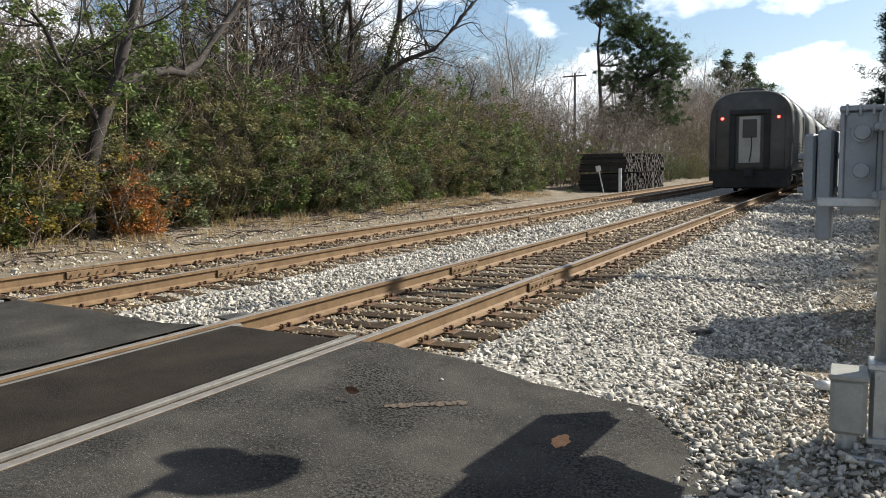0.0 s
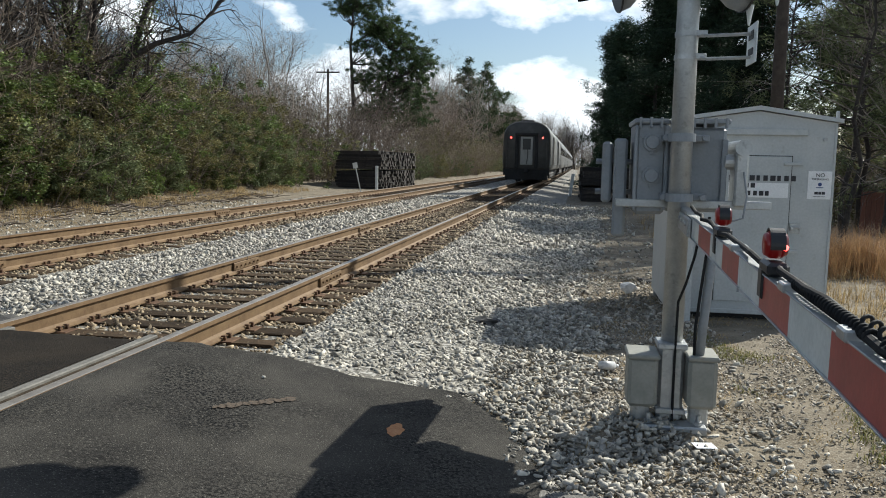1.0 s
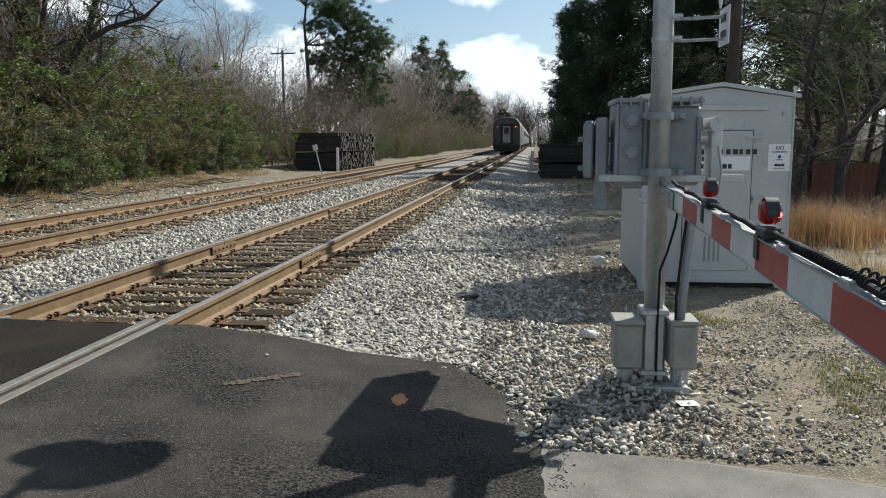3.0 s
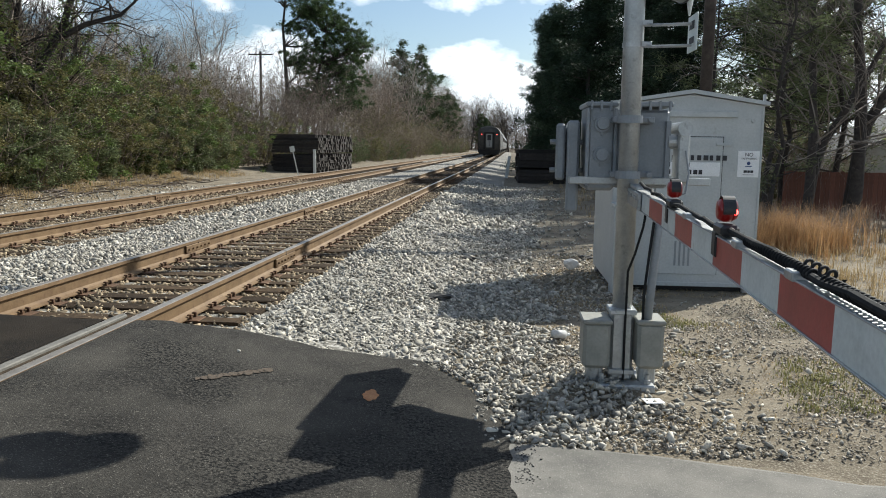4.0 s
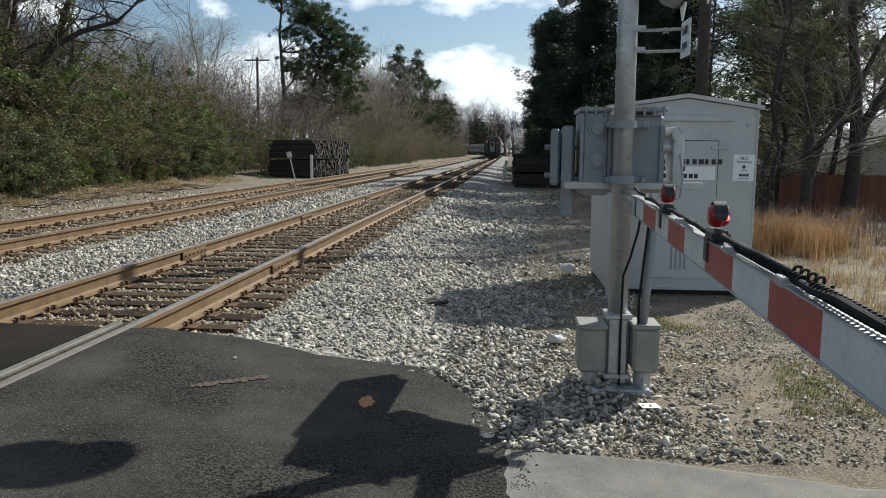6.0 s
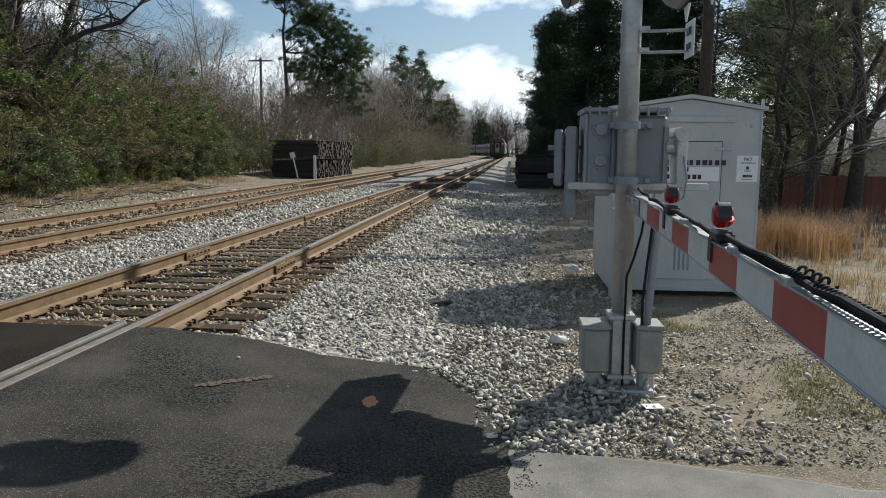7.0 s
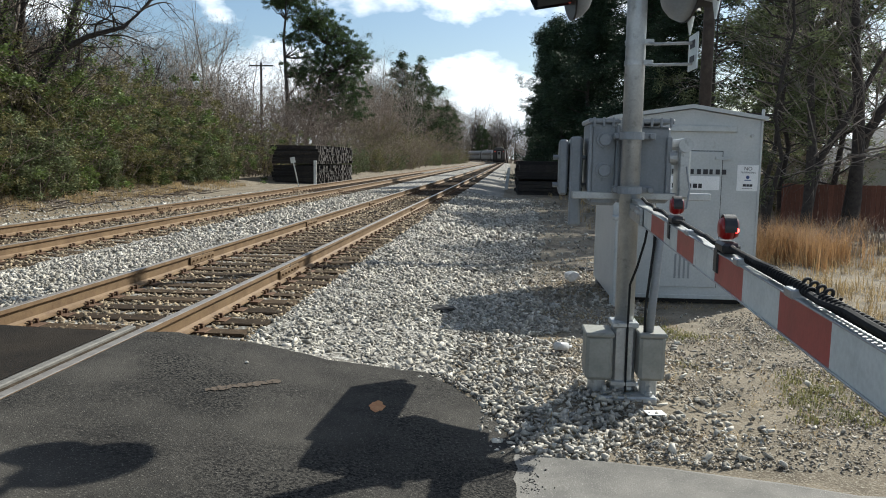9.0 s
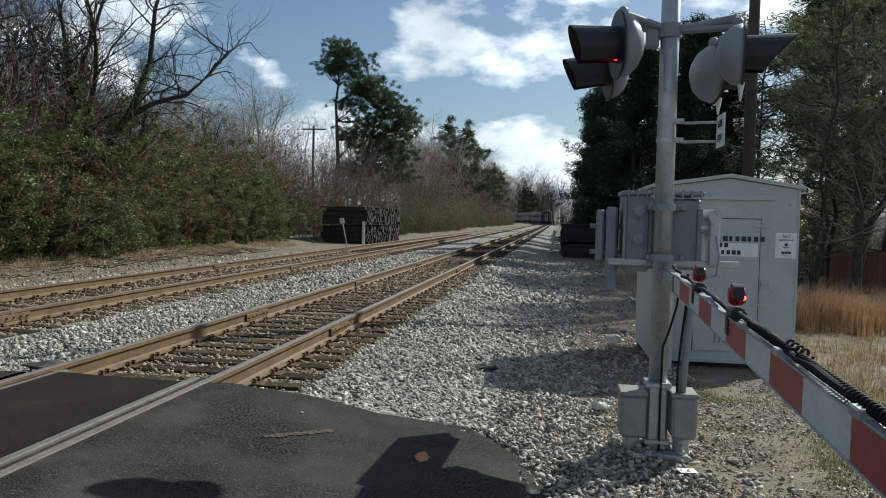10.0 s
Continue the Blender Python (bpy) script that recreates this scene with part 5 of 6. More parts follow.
def spreading_pine(seed, label):
    """An old pine: bare lower trunk, rounded top, and heavy layered limbs to one side."""
    rng = random.Random(seed)
    t = thing("pine_tree", label, "tree", (0, 0, 0), "trackside conifers")
    V, F, centres = [], [], []
    trunk = [Vector((0.03 * k * k * 0.1 - 0.05 * k, 0, -0.3 + 1.9 * k)) + Vector((rng.gauss(0, 0.08), rng.gauss(0, 0.08), 0)) for k in range(11)]
    limb(V, F, trunk, 0.30, 0.05, 9)
    fork = [Vector((1.6, 0.4, -0.3)), Vector((1.9, 0.3, 3.5)), Vector((2.6, 0.2, 6.5)), Vector((3.3, 0, 9.5)), Vector((3.9, 0, 12.5)), Vector((4.1, 0, 15.0))]
    limb(V, F, fork, 0.24, 0.05, 8)
    # layers of foliage: height, reach away from the trunk, radius
    layers = ((18.2, 0.4, 1.5, 7), (17.0, 1.2, 2.1, 9), (16.4, -1.2, 1.2, 4), (15.2, 3.2, 1.9, 9), (13.6, 3.6, 2.0, 7), (13.0, 1.2, 1.1, 3), (12.2, 5.6, 1.6, 7), (10.8, 5.8, 2.2, 9), (9.4, 3.2, 2.0, 7), (8.2, 6.6, 1.9, 7), (7.0, 4.2, 2.2, 8), (6.2, 1.4, 1.5, 5), (5.2, 5.6, 2.0, 5), (14.6, 1.6, 1.2, 4), (11.6, 2.4, 1.3, 4), (10.0, 1.2, 1.2, 3))
    for h, reach, rad, n in layers:
        stem = trunk if reach < 2.5 else fork
        for _ in range(int(1.7 * n)):
            a, q = rng.uniform(0, 6.28), rad * rng.random() ** 0.5
            c = Vector((reach + q * math.cos(a), 1.5 * q * math.sin(a), h + rng.gauss(0, 0.3 * rad)))
            root = min(stem, key=lambda v: abs(v.z - (c.z - 1.2)))
            mid = root.lerp(c, 0.55) + Vector((rng.gauss(0, 0.2), rng.gauss(0, 0.2), -0.25))
            limb(V, F, [root, root.lerp(mid, 0.5) + Vector((0, 0, rng.gauss(0, 0.12))), mid, c], 0.07, 0.02, 5)
            for _ in range(11):
                e = c + Vector((rng.gauss(0, 0.6), rng.gauss(0, 0.6), rng.gauss(0.1, 0.34)))
                limb(V, F, [c.lerp(mid, rng.uniform(0, 0.4)), c.lerp(e, 0.6), e], 0.018, 0.006, 3)
                centres.append(e)
    raw("trunk", V, F, M_BARK_DARK, t, "dark forked trunk and crooked limbs", True)
    LV, LF = leaves(centres, 76000, 0.17, rng, 0.13, 0.8, 0.14)
    raw("crown", LV, LF, M_NEEDLE, t, "layered dark needle crown")
    return t


pine = spreading_pine(31, "tall old pine with an open, layered dark crown")
put(pine, -19.2, 80.0, 8, 1.0, -0.2)
for x, y, k in ((-14.5, 185, 0.9), (-15, 205, 1.0), (-11.5, 172, 0.85), (-11.5, 192, 1.0), (-12, 214, 1.05), (-13, 236, 1.15), (-30, 52, 0.9)):
    put(small_pine, x, y, rv.uniform(0, 360), k)
cedar = needle_tree(33, 11.0, 0.03, 6.5, "dense dark evergreen shading the trackside", M_CEDAR, 50000, 0.12, M_BARK_DARK, "cedar", "cedar_tree")
# the one at (9.0, 31.5) is added to cast shade on the gravel shoulder
for x, y, k in ((6.3, 50, 0.9), (7.0, 44, 1.02), (8.6, 38.5, 0.98), (9.0, 31.5, 0.8), (6.2, 58, 1.0), (10.4, 46, 1.15), (9.6, 53, 1.15), (8, 68, 1.0), (7.5, 80, 1.05), (9, 95, 1.1), (9, 115, 1.1), (10, 140, 1.1), (13, 66, 1.2)):
    put(cedar, x, y, rv.uniform(0, 360), k)
tall_pine = needle_tree(34, 15.0, 0.28, 6.0, "tall slender pine behind the hut, needles coloured sun-pale", M_NEEDLE_SUN, 9000, 0.14, M_BARK_DARK, girth=0.009)
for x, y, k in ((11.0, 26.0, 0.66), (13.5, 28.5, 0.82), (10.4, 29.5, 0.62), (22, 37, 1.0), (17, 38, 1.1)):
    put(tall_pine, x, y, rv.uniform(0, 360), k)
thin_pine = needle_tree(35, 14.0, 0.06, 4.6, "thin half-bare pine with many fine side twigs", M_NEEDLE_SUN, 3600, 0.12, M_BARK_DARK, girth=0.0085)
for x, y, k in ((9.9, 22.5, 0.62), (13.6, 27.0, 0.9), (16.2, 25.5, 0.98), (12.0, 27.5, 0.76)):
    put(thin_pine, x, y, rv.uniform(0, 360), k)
old_oak = bare_tree(15, 13.0, "stout dark forked hardwood beside the fence", 2, 22, 0.21, M_BARK_DARK, M_BARK, lean=0.05, rise=0.02, first=0.2, kids=(0, 5, 5), stout=0.2)
for x, y, k in ((12.75, 24.4, 1.0), (11.45, 24.2, 0.78)):
    put(old_oak, x, y, rv.uniform(0, 360), k)
# pine wood that closes the view behind the house
for k in range(6):
    put(rv.choice((thicket, thicket2, shrubs[3])), 10.6 + 0.85 * k + rv.uniform(-0.4, 0.4), 30 + 0.5 * k + rv.uniform(-1.5, 1.5), rv.uniform(0, 360), rv.uniform(0.7, 0.95))
for k in range(16):
    y = rv.uniform(38, 50) if k < 4 else rv.uniform(58, 90)
    x = 2.7 + y * (rv.uniform(0.28, 0.37) if k < 4 else 0.25 + 0.021 * k + rv.uniform(-0.02, 0.02))
    put(rv.choice((tall_pine, tall_pine, bases[3], small_pine)), x, y, rv.uniform(0, 360), rv.uniform(0.95, 1.35))
for k in range(16):
    y = 150 + 9 * k
    put(rv.choice(bases + [small_pine]), 9 + bend(min(y, 260)) + rv.uniform(0, 5), y, rv.uniform(0, 360), rv.uniform(0.9, 1.25))
# woods that close the view where the line curves away
for k in range(190):
    u = rv.random()
    put(rv.choice(bases[1:] + [thicket2, thicket2]), -70 + 110 * u + rv.uniform(-3, 3), rv.uniform(345, 410) if u > 0.4 else rv.uniform(400, 450), rv.uniform(0, 360), rv.uniform(1.6, 2.4))
for k in range(26):
    put(rv.choice((small_pine, bases[3], bases[2])), -22 + 2.0 * k + rv.uniform(-1, 1), rv.uniform(335, 385), rv.uniform(0, 360), rv.uniform(0.9, 1.4))
for k in range(14):
    put(rv.choice(bases), rv.uniform(-34, -26), 6 + 9 * k + rv.uniform(-2, 2), rv.uniform(0, 360), rv.uniform(1.0, 1.3))
for b in shrubs + bases + [orange, yellow, thicket, thicket2, pine, small_pine, cedar, tall_pine, thin_pine, old_oak, leaner]:
    drop_base(b)


def blades(name, places, h, w, material, label, rng, lean=0.35, per=6):
    V, F = [], []
    for x, y in places:
        z = ground_z(x, y) - 0.01
        for _ in range(per):
            a = rng.uniform(0, 6.28)
            hh = h * rng.uniform(0.5, 1.15)
            p = Vector((x + rng.gauss(0, 0.05), y + rng.gauss(0, 0.05), z))
            d = Vector((math.cos(a), math.sin(a), 0))
            s = Vector((-d.y, d.x, 0)) * w
            m = p + d * hh * lean * 0.35 * rng.random() + Vector((0, 0, hh * 0.6))
            e = m + d * hh * lean * rng.random() + Vector((0, 0, hh * 0.4 * rng.uniform(0.2, 1)))
            k = len(V)
            V += [p - s, p + s, m + s * 0.7, m - s * 0.7, e]
            F += [(k, k + 1, k + 2, k + 3), (k + 3, k + 2, k + 4)]
    return tagged(raw(name, V, F, material), label, "grass", kind="stuff")


def field(n, x0, x1, y0, y1, rng, cut=-1.0):
    out = []
    while len(out) < n:
        x, y = rng.uniform(x0, x1), rng.uniform(y0, y1)
        if noise.noise((x * 0.9, y * 0.9, 3)) > cut and (y > 5.0):
            out.append((x, y))
    return out


rg3 = random.Random(55)
clumps = []
for _ in range(58):
    x, y = rg3.gauss(8.2, 0.75), rg3.gauss(16.0, 0.8)
    clumps += [(x + rg3.gauss(0, 0.11), y + rg3.gauss(0, 0.11)) for _ in range(rg3.randint(6, 13))]
for _ in range(12):
    x, y = rg3.uniform(9.6, 14), rg3.uniform(16, 22)
    clumps += [(x + rg3.gauss(0, 0.12), y + rg3.gauss(0, 0.12)) for _ in range(rg3.randint(3, 7))]
blades("tall_grass", clumps, 0.82, 0.004, M_SEDGE, "tall orange-brown dry broomsedge in loose clumps", rg3, 0.85, 7)
blades("dead_weeds", field(420, 9.5, 15, 16, 24, rg3, 0.0), 0.7, 0.005, M_TWIG, "brown dead weeds in front of the fence", rg3, 0.7, 5)
blades("dead_grass", field(1300, -12.3, -10.2, 7, 40, rg3, -0.1) + field(1500, 6, 15, 8, 19, rg3, -0.1) + field(300, 5, 9, 17, 50, rg3, 0.1), 0.26, 0.006, M_STRAW, "dry straw-coloured grass tufts", rg3, 0.9, 6)
blades("short_grass", field(900, 4.2, 8.5, 5.2, 9.3, rg3, 0.12), 0.05, 0.004, M_GREENGRASS, "thin patches of short yellow-green grass", rg3, 1.2, 9)
blades("straw_litter", field(2200, 2.9, 9.5, 5.0, 15, rg3, -0.05) + field(3000, -11.5, -9, 7, 30, rg3), 0.035, 0.004, M_STRAW, "scattered dead straw on the dirt", rg3, 3.0, 5)


V, F = [], []
for _ in range(330):
    x, y = rg3.uniform(-11.9, -9.6), rg3.uniform(7, 34)
    a, ln = rg3.uniform(0, 6.28), rg3.uniform(0.3, 1.3)
    z = ground_z(x, y)
    p = [Vector((x + ln * u * math.cos(a + 0.4 * u), y + ln * u * math.sin(a + 0.4 * u), z + 0.03 + rg3.uniform(0, 0.16) * u)) for u in (0, 0.35, 0.7, 1)]
    limb(V, F, p, rg3.uniform(0.008, 0.028), 0.005, 5)
tagged(raw("brushwood", V, F, M_TWIG, smooth=True), "dead sticks and fallen branches on the dirt", "brushwood", kind="stuff")


# ---- far things ----
def utility_pole(x, y, h, r, arms, label):
    t = thing("utility_pole", label, "utility pole", (x, y, ground_z(x, y) - 0.1))
    part("pole", tube(B(), (0, 0, 0), (0, 0, h), r, r * 0.7, 14), M_POLE, t, "dark creosoted wooden pole", True)
    if arms:
        part("crossarm", box(B(), (-1.15, -0.06, h - 0.35), (1.15, 0.06, h - 0.22), 0.01), M_POLE, t)
        for dx in (-1.05, -0.5, 0.5, 1.05):
            part("insulator", tube(B(), (dx, 0, h - 0.22), (dx, 0, h - 0.06), 0.035, 0.02, 8), M_POST, t)
    return t


utility_pole(7.33, 19.35, 12.0, 0.15, False, "dark wooden utility pole behind the signal hut")
utility_pole(-20.4, 75.0, 9.9, 0.15, True, "weathered wooden utility pole with a crossarm")
utility_pole(-19.5, 24.0, 9.9, 0.15, True, "weathered wooden utility pole with a crossarm")
for dx in (-1.05, 0.5, 1.05):
    bm = B()
    pts = []
    for k in range(25):
        u = k / 24
        pts.append((-20.4 + 0.9 * u + dx, 75 - 51 * u, 9.9 + ground_z(-20, 60) - 0.15 - 3.2 * u * (1 - u)))
    wire(bm, pts, 0.012, 4)
    tagged(part("power_line", bm, M_CABLE), "thin black overhead power line between poles", "power line", "overhead lines")


def tie_stack(x0, y0, z0, nx, ny, nz, label, seed, length=2.75):
    """A stack of old ties lying across the track's direction."""
    rng = random.Random(seed)
    t = thing("tie_stack", label, "timber stack", (x0, y0, z0))
    shapes = []
    for k in range(3):
        bm = box(B(), (0, 0, 0), (length, 0.205, 0.165), 0.008)
        for v in bm.verts:
            v.co += Vector((rng.uniform(-0.03, 0.03), rng.uniform(-0.012, 0.012), rng.uniform(-0.01, 0.01)))
        shapes.append(part("stacked_tie", bm, M_TIE_DARK, t))
    used = 0
    V, F = [], []
    for j in range(ny):
        for k in range(nz - (1 if rng.random() < 0.25 else 0)):
            p = Vector((rng.gauss(0, 0.07), j * 0.235 + rng.uniform(-0.012, 0.012), k * 0.18 + (0.1 if k >= nz // 2 else 0) + rng.uniform(-0.004, 0.004)))
            if used < 290:
                o = shapes[used] if used < 3 else share(shapes[used % 3], (0, 0, 0), t)
                o.location = p
                used += 1
            else:
                a = len(V)
                V += [p + Vector((length * i, 0.205 * m, 0.165 * n)) for n in (0, 1) for m in (0, 1) for i in (0, 1)]
                F += [(a + 4, a + 5, a + 7, a + 6), (a, a + 1, a + 5, a + 4), (a + 1, a + 3, a + 7, a + 5), (a + 2, a, a + 4, a + 6), (a + 3, a + 2, a + 6, a + 7)]
    if F:
        tagged(raw("tie_rest", V, F, M_TIE_DARK, t), kind="stuff")
    return t


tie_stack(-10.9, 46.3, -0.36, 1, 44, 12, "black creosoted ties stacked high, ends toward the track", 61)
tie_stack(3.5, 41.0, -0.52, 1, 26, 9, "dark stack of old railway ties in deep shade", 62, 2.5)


def post(x, y, h, r, lean, label, material=None, flat=False):
    t = thing("marker_post", label, "post", (x, y, ground_z(x, y) - 0.05))
    t.rotation_euler = (0, lean, 0)
    bm = box(B(), (-r, -r * 0.5, 0), (r, r * 0.5, h), 0.01)
    part("post", bm, material or M_POST, t)
    if flat:
        part("tag", box(B(), (-0.13, -0.03, h - 0.25), (0.13, -0.015, h + 0.05), 0.004), M_POST, t, "small pale tag")
    return t


post(-6.75, 39.6, 1.35, 0.07, 0, "white marker post beside the track")
post(-8.2, 42.0, 1.6, 0.03, -0.22, "leaning stake with a small pale tag", M_POST, True)
post(2.88, 47.4, 1.35, 0.09, 0.12, "leaning white marker post beside the track")


# ---- house and fence behind the trees ----
def fence():
    t = thing("plank_fence", "reddish-brown stained wooden privacy fence", "fence", (11.55, 26.2, -0.95))
    rng = random.Random(71)
    bm = box(B(), (0, 0, 0), (0.138, 0.022, 1.62), 0.006)
    board = part("board", bm, M_FENCE, t)
    for k in range(110):
        o = board if k == 0 else share(board, (0, 0, 0), t)
        o.location = (0.145 * k, rng.uniform(-0.004, 0.004), rng.uniform(-0.02, 0.02))
    for z in (0.3, 1.3):
        part("fence_rail", box(B(), (0, 0.024, z), (16, 0.06, z + 0.09), 0.004), M_FENCE, t)


fence()


def house():
    t = thing("house", "small beige house with a grey shingle gable roof", "house", (26.6, 50.4, -2.1))
    t.rotation_euler = (0, 0, radians(-6))
    w = part("wall", box(B(), (-5, -5, 0), (5, 5, 2.65)), M_SIDING, t, "beige lap siding")
    for k in range(12):
        part("siding_board", box(B(), (-5.02, -5.025, 0.1 + 0.2 * k), (5.02, -5.001, 0.28 + 0.2 * k), 0.004), M_SIDING, w)
        part("siding_board", box(B(), (-5.025, -5, 0.1 + 0.2 * k), (-5.001, 5, 0.28 + 0.2 * k), 0.004), M_SIDING, w)
    bm = B()
    for s in (-1, 1):
        a = [bm.verts.new(p) for p in ((s * 5.5, -5.5, 2.45), (s * 5.5, 5.5, 2.45), (0, 5.5, 5.6), (0, -5.5, 5.6))]
        b = [bm.verts.new((v.co.x, v.co.y, v.co.z + 0.16)) for v in a]
        bm.faces.new(a)
        bm.faces.new(b[::-1])
        for k in range(4):
            bm.faces.new((a[k], b[k], b[(k + 1) % 4], a[(k + 1) % 4]))
    part("roof", bm, M_ROOF, t, "grey shingle gable roof")
    for s in (-4.99, 4.99):
        bm = B()
        bm.faces.new([bm.verts.new(p) for p in ((-5, s, 2.65), (5, s, 2.65), (0, s, 5.5))])
        part("gable", bm, M_SIDING, t)
    part("fascia", box(B(), (-5.52, -5.5, 2.36), (-5.47, 5.5, 2.6), 0.004), M_POST, t, "pale eave board")


house()


# ---- litter on the ground ----
def lump(name, label, category, x, y, size, material, seed, squash=0.6, dz=0.0):
    rng = random.Random(seed)
    bm = B()
    bmesh.ops.create_icosphere(bm, subdivisions=2, radius=size)
    for v in bm.verts:
        f = 0.75 + 0.5 * noise.noise(v.co * (2.2 / size) + Vector((seed, 0, 0)))
        v.co = Vector((v.co.x * f * 1.2, v.co.y * f, v.co.z * f * squash))
    t = part(name, bm, material, None, label)
    t.location = (x, y, ground_z(x, y) + size * squash * 0.55 + dz)
    return tagged(t, label, category)


lump("plastic_bag", "crumpled white plastic bag on the straw", "litter", 3.75, 12.1, 0.13, M_PLASTIC, 3, 0.8, 0.03)
lump("rock", "dark rock lying on the ballast", "rock", 2.2, 12.6, 0.12, M_ROCK, 4, 0.5)
lump("rock", "dark clod at the edge of the gravel", "rock", 2.05, 8.95, 0.15, M_ROCK, 5, 0.35)
lump("rock", "grey boulder at the asphalt edge", "rock", -2.55, 6.28, 0.12, M_STONE, 6, 0.6)
lump("rock", "dark clod on the dirt", "rock", 4.1, 13.4, 0.12, M_ROCK, 7, 0.4)
lump("tar_lump", "flat black lump of tar between the tracks", "debris", -2.02, 6.85, 0.22, M_ROCK, 8, 0.45)
lump("pebble", "small pale pebble on the asphalt", "pebble", 2.12, 5.86, 0.022, M_STONE, 9, 0.8, 0.02)
lump("pebble", "small pale pebble on the asphalt", "pebble", 0.95, 5.5, 0.015, M_STONE, 10, 0.8, 0.02)
bm = B()
box(bm, (-0.065, -0.04, 0), (0.065, 0.04, 0.004), 0.001)
t = tagged(part("paper_scrap", bm, M_PLACARD), "flat white paper scrap on the dirt", "litter")
t.location, t.rotation_euler = (3.71, 5.35, ground_z(3.71, 5.35) + 0.016), (0.08, 0.05, 0.3)
t = thing("plastic_bottle", "crushed clear plastic bottle on the gravel", "bottle", (3.24, 7.1, ground_z(3.24, 7.1) + 0.06))
part("bottle", tube(tube(B(), (-0.1, 0, 0), (0.06, 0, 0), 0.034, 0.036, 14), (0.06, 0, 0), (0.11, 0, 0), 0.036, 0.014, 14), M_PLASTIC, t, "", True)
part("cap", tube(B(), (0.11, 0, 0), (0.128, 0, 0), 0.016, seg=12), M_PLACARD, t)
t.rotation_euler = (0, 0.2, 0.9)


def patch(name, label, x, y, w, d, material, seed):
    """A thin irregular stain or scab lying on the asphalt."""
    V = [(0, 0, 0)]
    for k in range(28):
        a = 2 * math.pi * k / 28
        f = 0.9 + 0.35 * noise.noise((math.cos(a) * 1.8 + seed, math.sin(a) * 1.8, seed))
        V.append((w * f * math.cos(a), d * f * math.sin(a), road_z(x + w * f * math.cos(a)) - road_z(x)))
    ob = raw(name, V, [(0, k, k % 28 + 1) for k in range(1, 29)], material)
    ob.location = (x, y, road_z(x) + 0.004)
    return tagged(ob, label, "stain", kind="structure")


M_CLAY = mat("orange_clay", (0.30, 0.13, 0.05), (0.42, 0.22, 0.10), 14, 0.95, 0, 0.4, 60)
patch("clay_stain", "orange clay smear on the asphalt", 1.93, 5.06, 0.055, 0.12, M_CLAY, 2)
M_CLAY_THIN = mat("faded_clay", (0.035, 0.031, 0.026), (0.11, 0.075, 0.047), 60, 0.95, 0, 0.4, 60)
for k in range(11):
    patch("clay_stain", "fleck of a faded orange clay streak on the asphalt", 0.92 + 0.032 * k, 4.84 + 0.037 * k, 0.016 + 0.010 * (k % 3) + 0.001 * k, 0.028 + 0.01 * (k % 4), M_CLAY_THIN, 5 + k)


def dry_leaf():
    """A curled brown leaf that the wind carries over the road."""
    V, F = [], []
    for k in range(9):
        u = k / 8
        w = 0.024 * math.sin(math.pi * min(1, 0.06 + 0.94 * u)) ** 0.8
        V += [(0.09 * (u - 0.5), q * w, 0.012 * (q * q) + 0.02 * (u - 0.5) ** 2 + dz) for dz in (0, 0.0012) for q in (-1, 0, 1)]
    for k in range(8):
        a = 6 * k
        F += [(a + i, a + i + 1, a + i + 7, a + i + 6) for i in (0, 1, 3, 4)]
    return tagged(raw("dry_leaf", V, F, M_DRY_LEAF, smooth=True), "curled brown dead leaf blowing across the asphalt", "leaf")


M_DRY_LEAF = mat("dead_leaf", (0.07, 0.03, 0.014), (0.15, 0.07, 0.03), 30, 0.8, 0, 0.3, 60, thin=0.2)
leaf = dry_leaf()


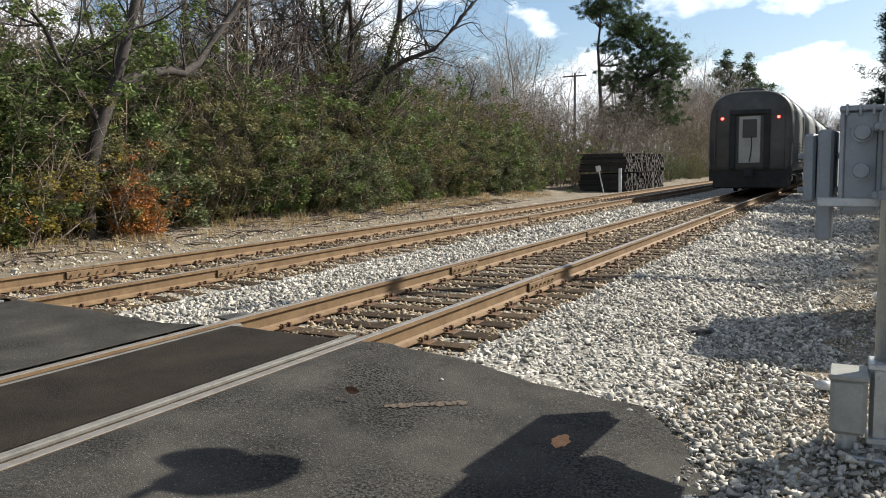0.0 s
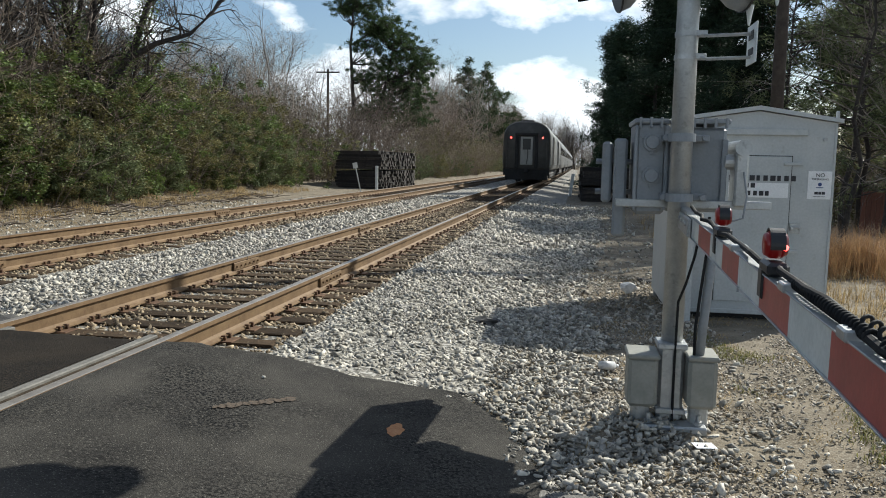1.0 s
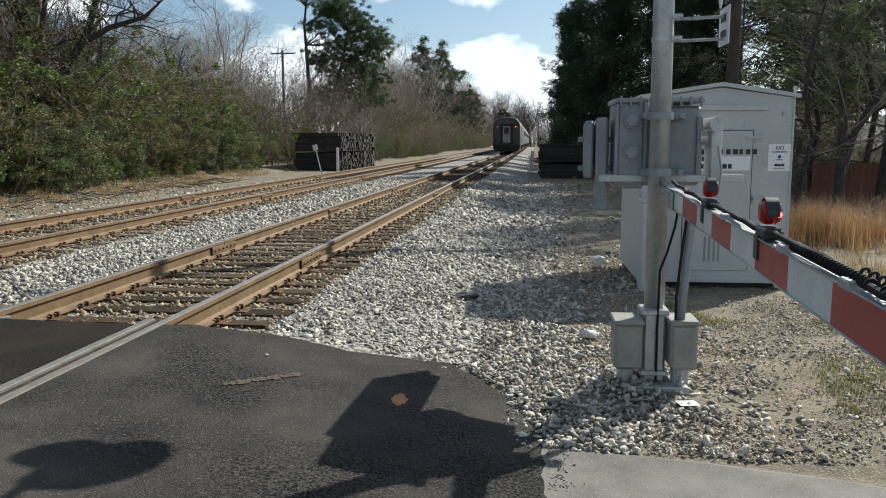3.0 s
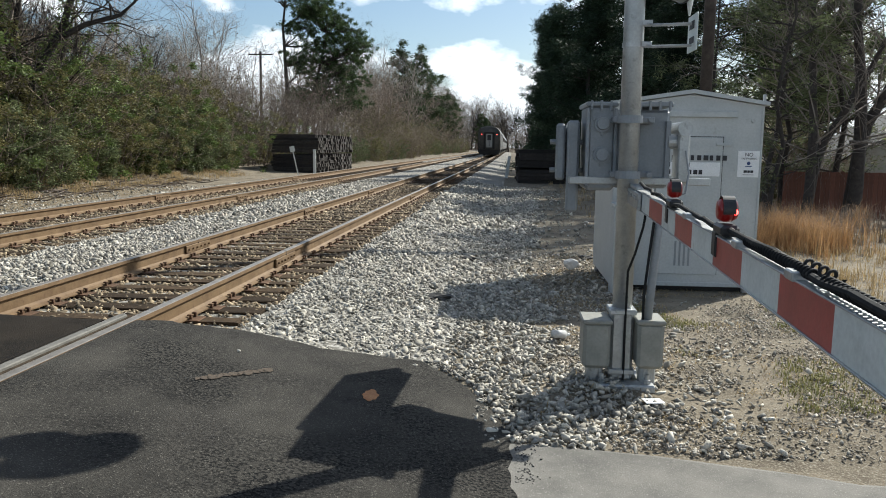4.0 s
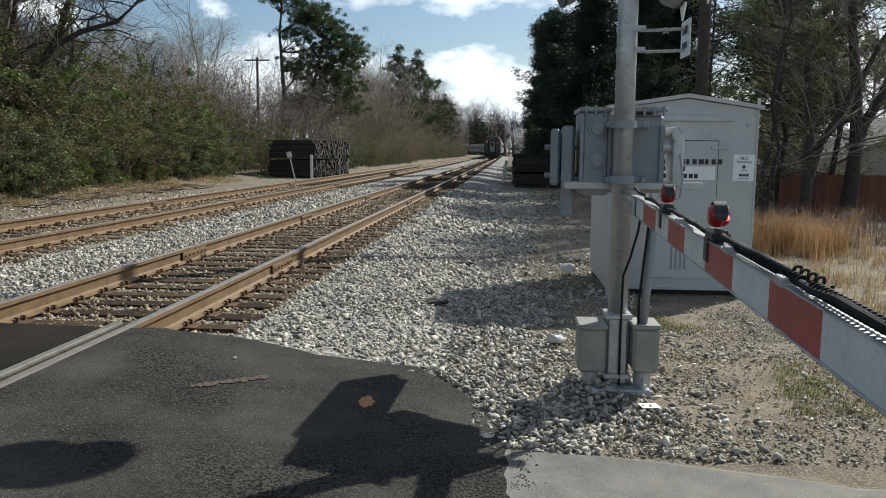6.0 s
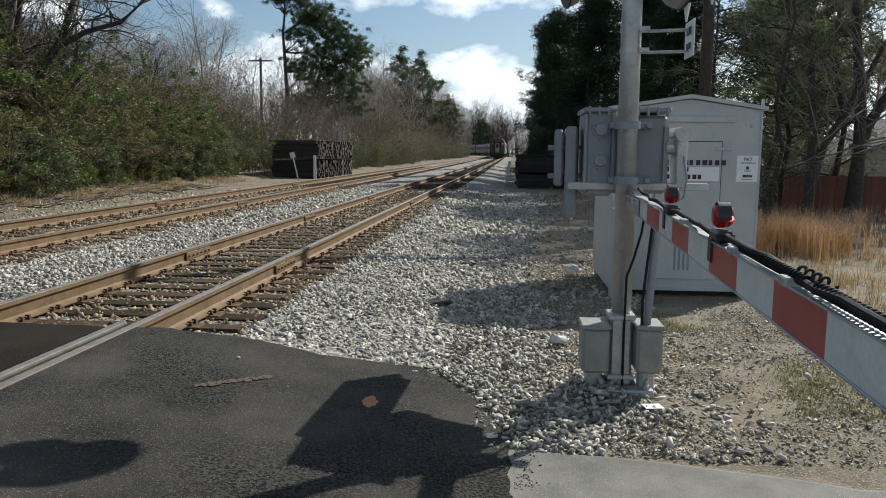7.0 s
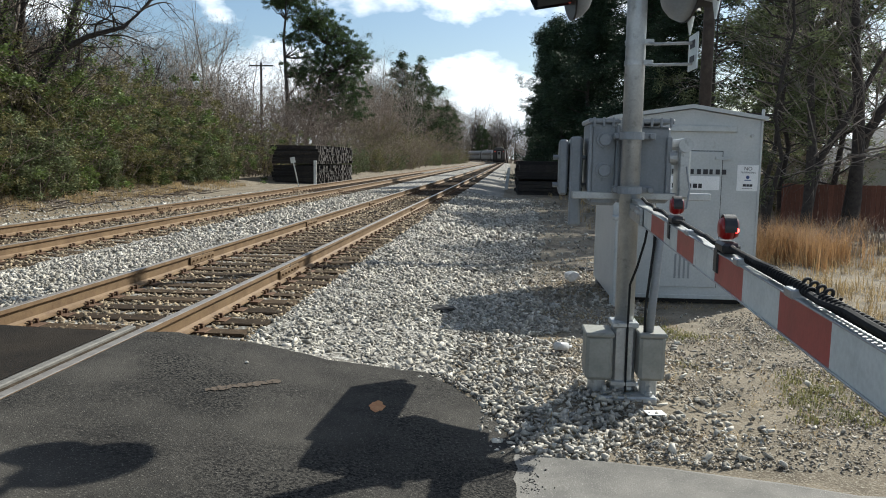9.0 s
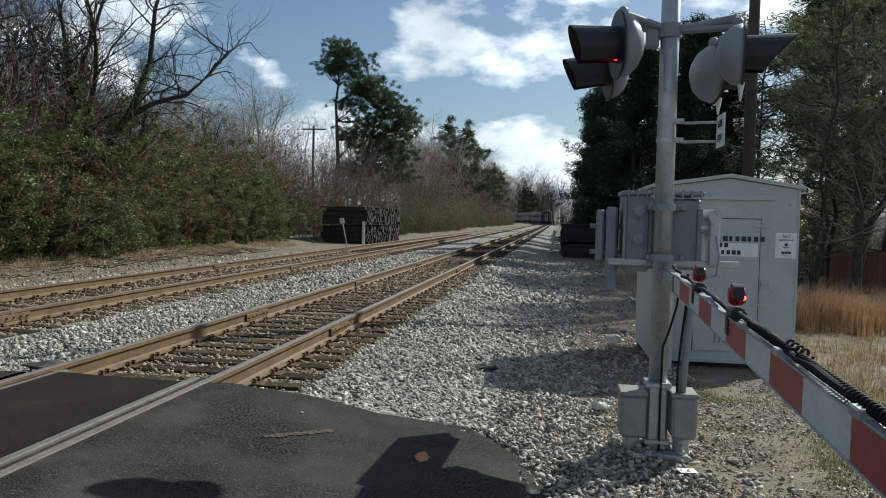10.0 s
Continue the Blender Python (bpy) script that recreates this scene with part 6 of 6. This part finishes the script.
# ---- train ----
def coach(tail, seed):
    t = thing("passenger_coach", "dark-ended baggage coach at the train's tail" if tail else "stainless steel passenger coach with a window band", "train coach", (0, 0, 0), "passenger train")
    prof = [(1.40, 0.85), (1.49, 1.0), (1.525, 1.4), (1.535, 1.9), (1.53, 2.6), (1.515, 2.95)] + [(1.515 * math.cos(a) ** 0.62, 2.95 + 1.1 * math.sin(a) ** 0.9) for a in [math.radians(9 * q) for q in range(1, 10)]] + [(0.0, 4.05)]
    ring = prof + [(-a, b) for a, b in prof[-2::-1]]
    n = len(ring)
    L = 12.6
    V, F, idx = [], [], []
    ends = ((-L, 0.93), (-L + 0.03, 0.965), (-L + 0.1, 0.99), (-L + 0.2, 1), (L - 0.2, 1), (L, 0.96))
    for y, q in ends:
        V += [(a * q, y, 2.4 + (b - 2.4) * q) for a, b in ring]
    for j in range(len(ends) - 1):
        for k in range(n):
            F.append((j * n + k, j * n + (k + 1) % n, (j + 1) * n + (k + 1) % n, (j + 1) * n + k))
            idx.append(1 if j < 3 else 0)
    F += [tuple(range(n))[::-1], tuple(range(5 * n, 6 * n))]
    idx += [1, 1]
    raw("body", V, F, M_STEEL, t, "fluted stainless body", True, more=(M_COACH,), index=idx)
    flute = {s: part("flute", box(B(), (s * 1.52, -L + 0.2, 0), (s * 1.555, L - 0.2, 0.05)), M_STEEL, t) for s in (-1, 1)}
    for s in (-1, 1):
        flute[s].location = (0, 0, 1.2)
        for k in range(1, 7):
            share(flute[s], (0, 0, 1.2 + 0.13 * k), t)
    for s in (-1, 1):
        for x in (0.35, 0.75, 1.1):
            part("roof_rib", box(B(), (s * x - 0.03, -L + 0.2, 4.02 - 0.14 * x * x), (s * x + 0.03, L - 0.2, 4.05 - 0.13 * x * x)), M_STEEL, t)
    for s in (-1, 1):
        if tail:
            for y in (-6, 6):
                part("side_door", box(B(), (s * 1.5, y - 1.0, 1.2), (s * 1.56, y + 1.0, 3.2), 0.01), M_COACH, t, "dark sliding door")
        else:
            for k in range(11):
                y = -10 + 2 * k
                part("window", box(B(), (s * 1.50, y - 0.65, 2.2), (s * 1.545, y + 0.65, 2.95), 0.01), M_GLASS, t)
    # end face with its doorway
    bm = B()
    e = -L
    box(bm, (-0.74, e - 0.16, 0.98), (-0.52, e - 0.001, 3.1), 0.03)
    box(bm, (0.52, e - 0.16, 0.98), (0.74, e - 0.001, 3.1), 0.03)
    box(bm, (-0.74, e - 0.16, 3.1), (0.74, e - 0.001, 3.3), 0.03)
    part("diaphragm", bm, M_UNDER, t, "black doorway diaphragm")
    bm = box(B(), (-0.40, e - 0.07, 1.2), (0.40, e - 0.002, 3.05), 0.02)
    d = part("end_door", bm, M_COACH_DOOR, t, "pale end door")
    part("door_window", box(B(), (-0.26, e - 0.078, 2.2), (0.26, e - 0.068, 2.92), 0.004), M_DARK_PANE, d, "dark window")
    bm = B()
    wire(bm, [(0.06, e - 0.1, 2.25), (0.09, e - 0.14, 1.9), (0.05, e - 0.12, 1.5), (0.0, e - 0.1, 1.25)], 0.02)
    part("hanging_strap", bm, M_UNDER, d)
    for s in (-1, 1):
        part("tail_lamp", tube(B(), (s * 1.02, e - 0.04, 2.98), (s * 1.02, e - 0.001, 2.98), 0.052, seg=14), M_TAIL if tail else M_LENS, t, "red marker lamp")
        part("corner_post", box(B(), (s * 1.26, e - 0.05, 1.0), (s * 1.32, e - 0.001, 3.4), 0.01), M_COACH, t)
        bm = B()
        wire(bm, [(s * 1.5, e - 0.03, 1.05), (s * 1.5, e - 0.1, 1.1), (s * 1.53, e - 0.1, 1.9), (s * 1.53, e - 0.02, 1.95)], 0.02)
        part("handrail", bm, M_STEEL, t)
        part("step", box(B(), (s * 1.05, e + 0.05, 0.5), (s * 1.5, e + 0.5, 0.98), 0.01), M_UNDER, t)
    part("underframe", box(B(), (-1.25, -L + 0.2, 0.62), (1.25, L - 0.2, 0.96), 0.02), M_UNDER, t)
    part("equipment", box(B(), (-1.3, -6.5, 0.25), (1.3, 6.5, 0.62), 0.05), M_UNDER, t)
    # sill deepened into a dark block that fills in the shadow beneath it
    part("end_sill", box(B(), (-1.36, e + 0.04, 0.2), (1.36, e + 2.2, 0.93), 0.05), M_UNDER, t)
    part("coupler", box(B(), (-0.16, e - 0.55, 0.68), (0.16, e + 0.2, 0.95), 0.03), M_UNDER, t)
    part("roof_vent", box(B(), (-0.45, e + 0.3, 3.98), (0.45, e + 1.4, 4.16), 0.05), M_COACH, t)
    for y in (-9.0, 9.0):
        bm = B()
        box(bm, (-1.2, y - 1.6, 0.35), (-1.0, y + 1.6, 0.65), 0.04)
        box(bm, (1.0, y - 1.6, 0.35), (1.2, y + 1.6, 0.65), 0.04)
        box(bm, (-1.0, y - 0.3, 0.35), (1.0, y + 0.3, 0.66), 0.04)
        b = part("bogie", bm, M_UNDER, t, "grimy steel bogie")
        for dy in (-1.3, 1.3):
            bm = B()
            for s in (-1, 1):
                tube(bm, (s * 0.70, y + dy, 0.462), (s * 0.83, y + dy, 0.462), 0.457, seg=28)
            tube(bm, (-0.9, y + dy, 0.462), (0.9, y + dy, 0.462), 0.08, seg=12)
            part("wheelset", bm, M_UNDER, b)
    # full width of the loading gauge
    done = set()
    for o in t.children_recursive:
        o.location = (o.location.x * 1.055, o.location.y, o.location.z * 1.03)
        if o.data.name not in done:
            done.add(o.data.name)
            o.data.transform(Matrix.Diagonal((1.055, 1, 1.03, 1)))
    return t


train = [coach(True, 1)] + [coach(False, 2)]
for k in range(6):
    train.append(copy_thing(train[1], pose(0, 100 + 27 * k, 0)))


def car_pose(s):
    """The pose of a coach whose middle is s metres along the line."""
    a, b = NEAR + bend(s - 9), NEAR + bend(s + 9)
    return pose((a + b) / 2, s, 0.004, 0, 0, -math.degrees(math.atan2(b - a, 18)))


def motions():
    walk(leaf, [(0, pose(0.709, 4.794, -0.01, 60, 10, 20)), (0.1, pose(0.53, 4.81, 0.045, 20, 60, 60)), (0.2, pose(0.35, 4.83, 0.091, -20, 80, 100)),
                (0.3, pose(0.197, 4.95, 0.074, -60, 40, 130)), (0.5, pose(-0.3, 5.2, 0.16, -90, 10, 180)), (1.0, pose(-2.6, 6.2, 0.35, -120, -30, 220)),
                (2.0, pose(-8.0, 9.0, 0.2, -150, -20, 260)), (2.6, pose(-11.2, 11.0, -0.1, -175, 0, 290)), (10, pose(-11.2, 11.0, -0.1, -175, 0, 290))])
    for k, car in enumerate(train):
        rows = []
        for j in range(21):
            tt = 0.5 * j
            tail = 35.6 + 19.6 * tt
            rows.append((tt, car_pose(tail + 12.6 + 25.9 * k)))
        walk(car, rows)


motions()
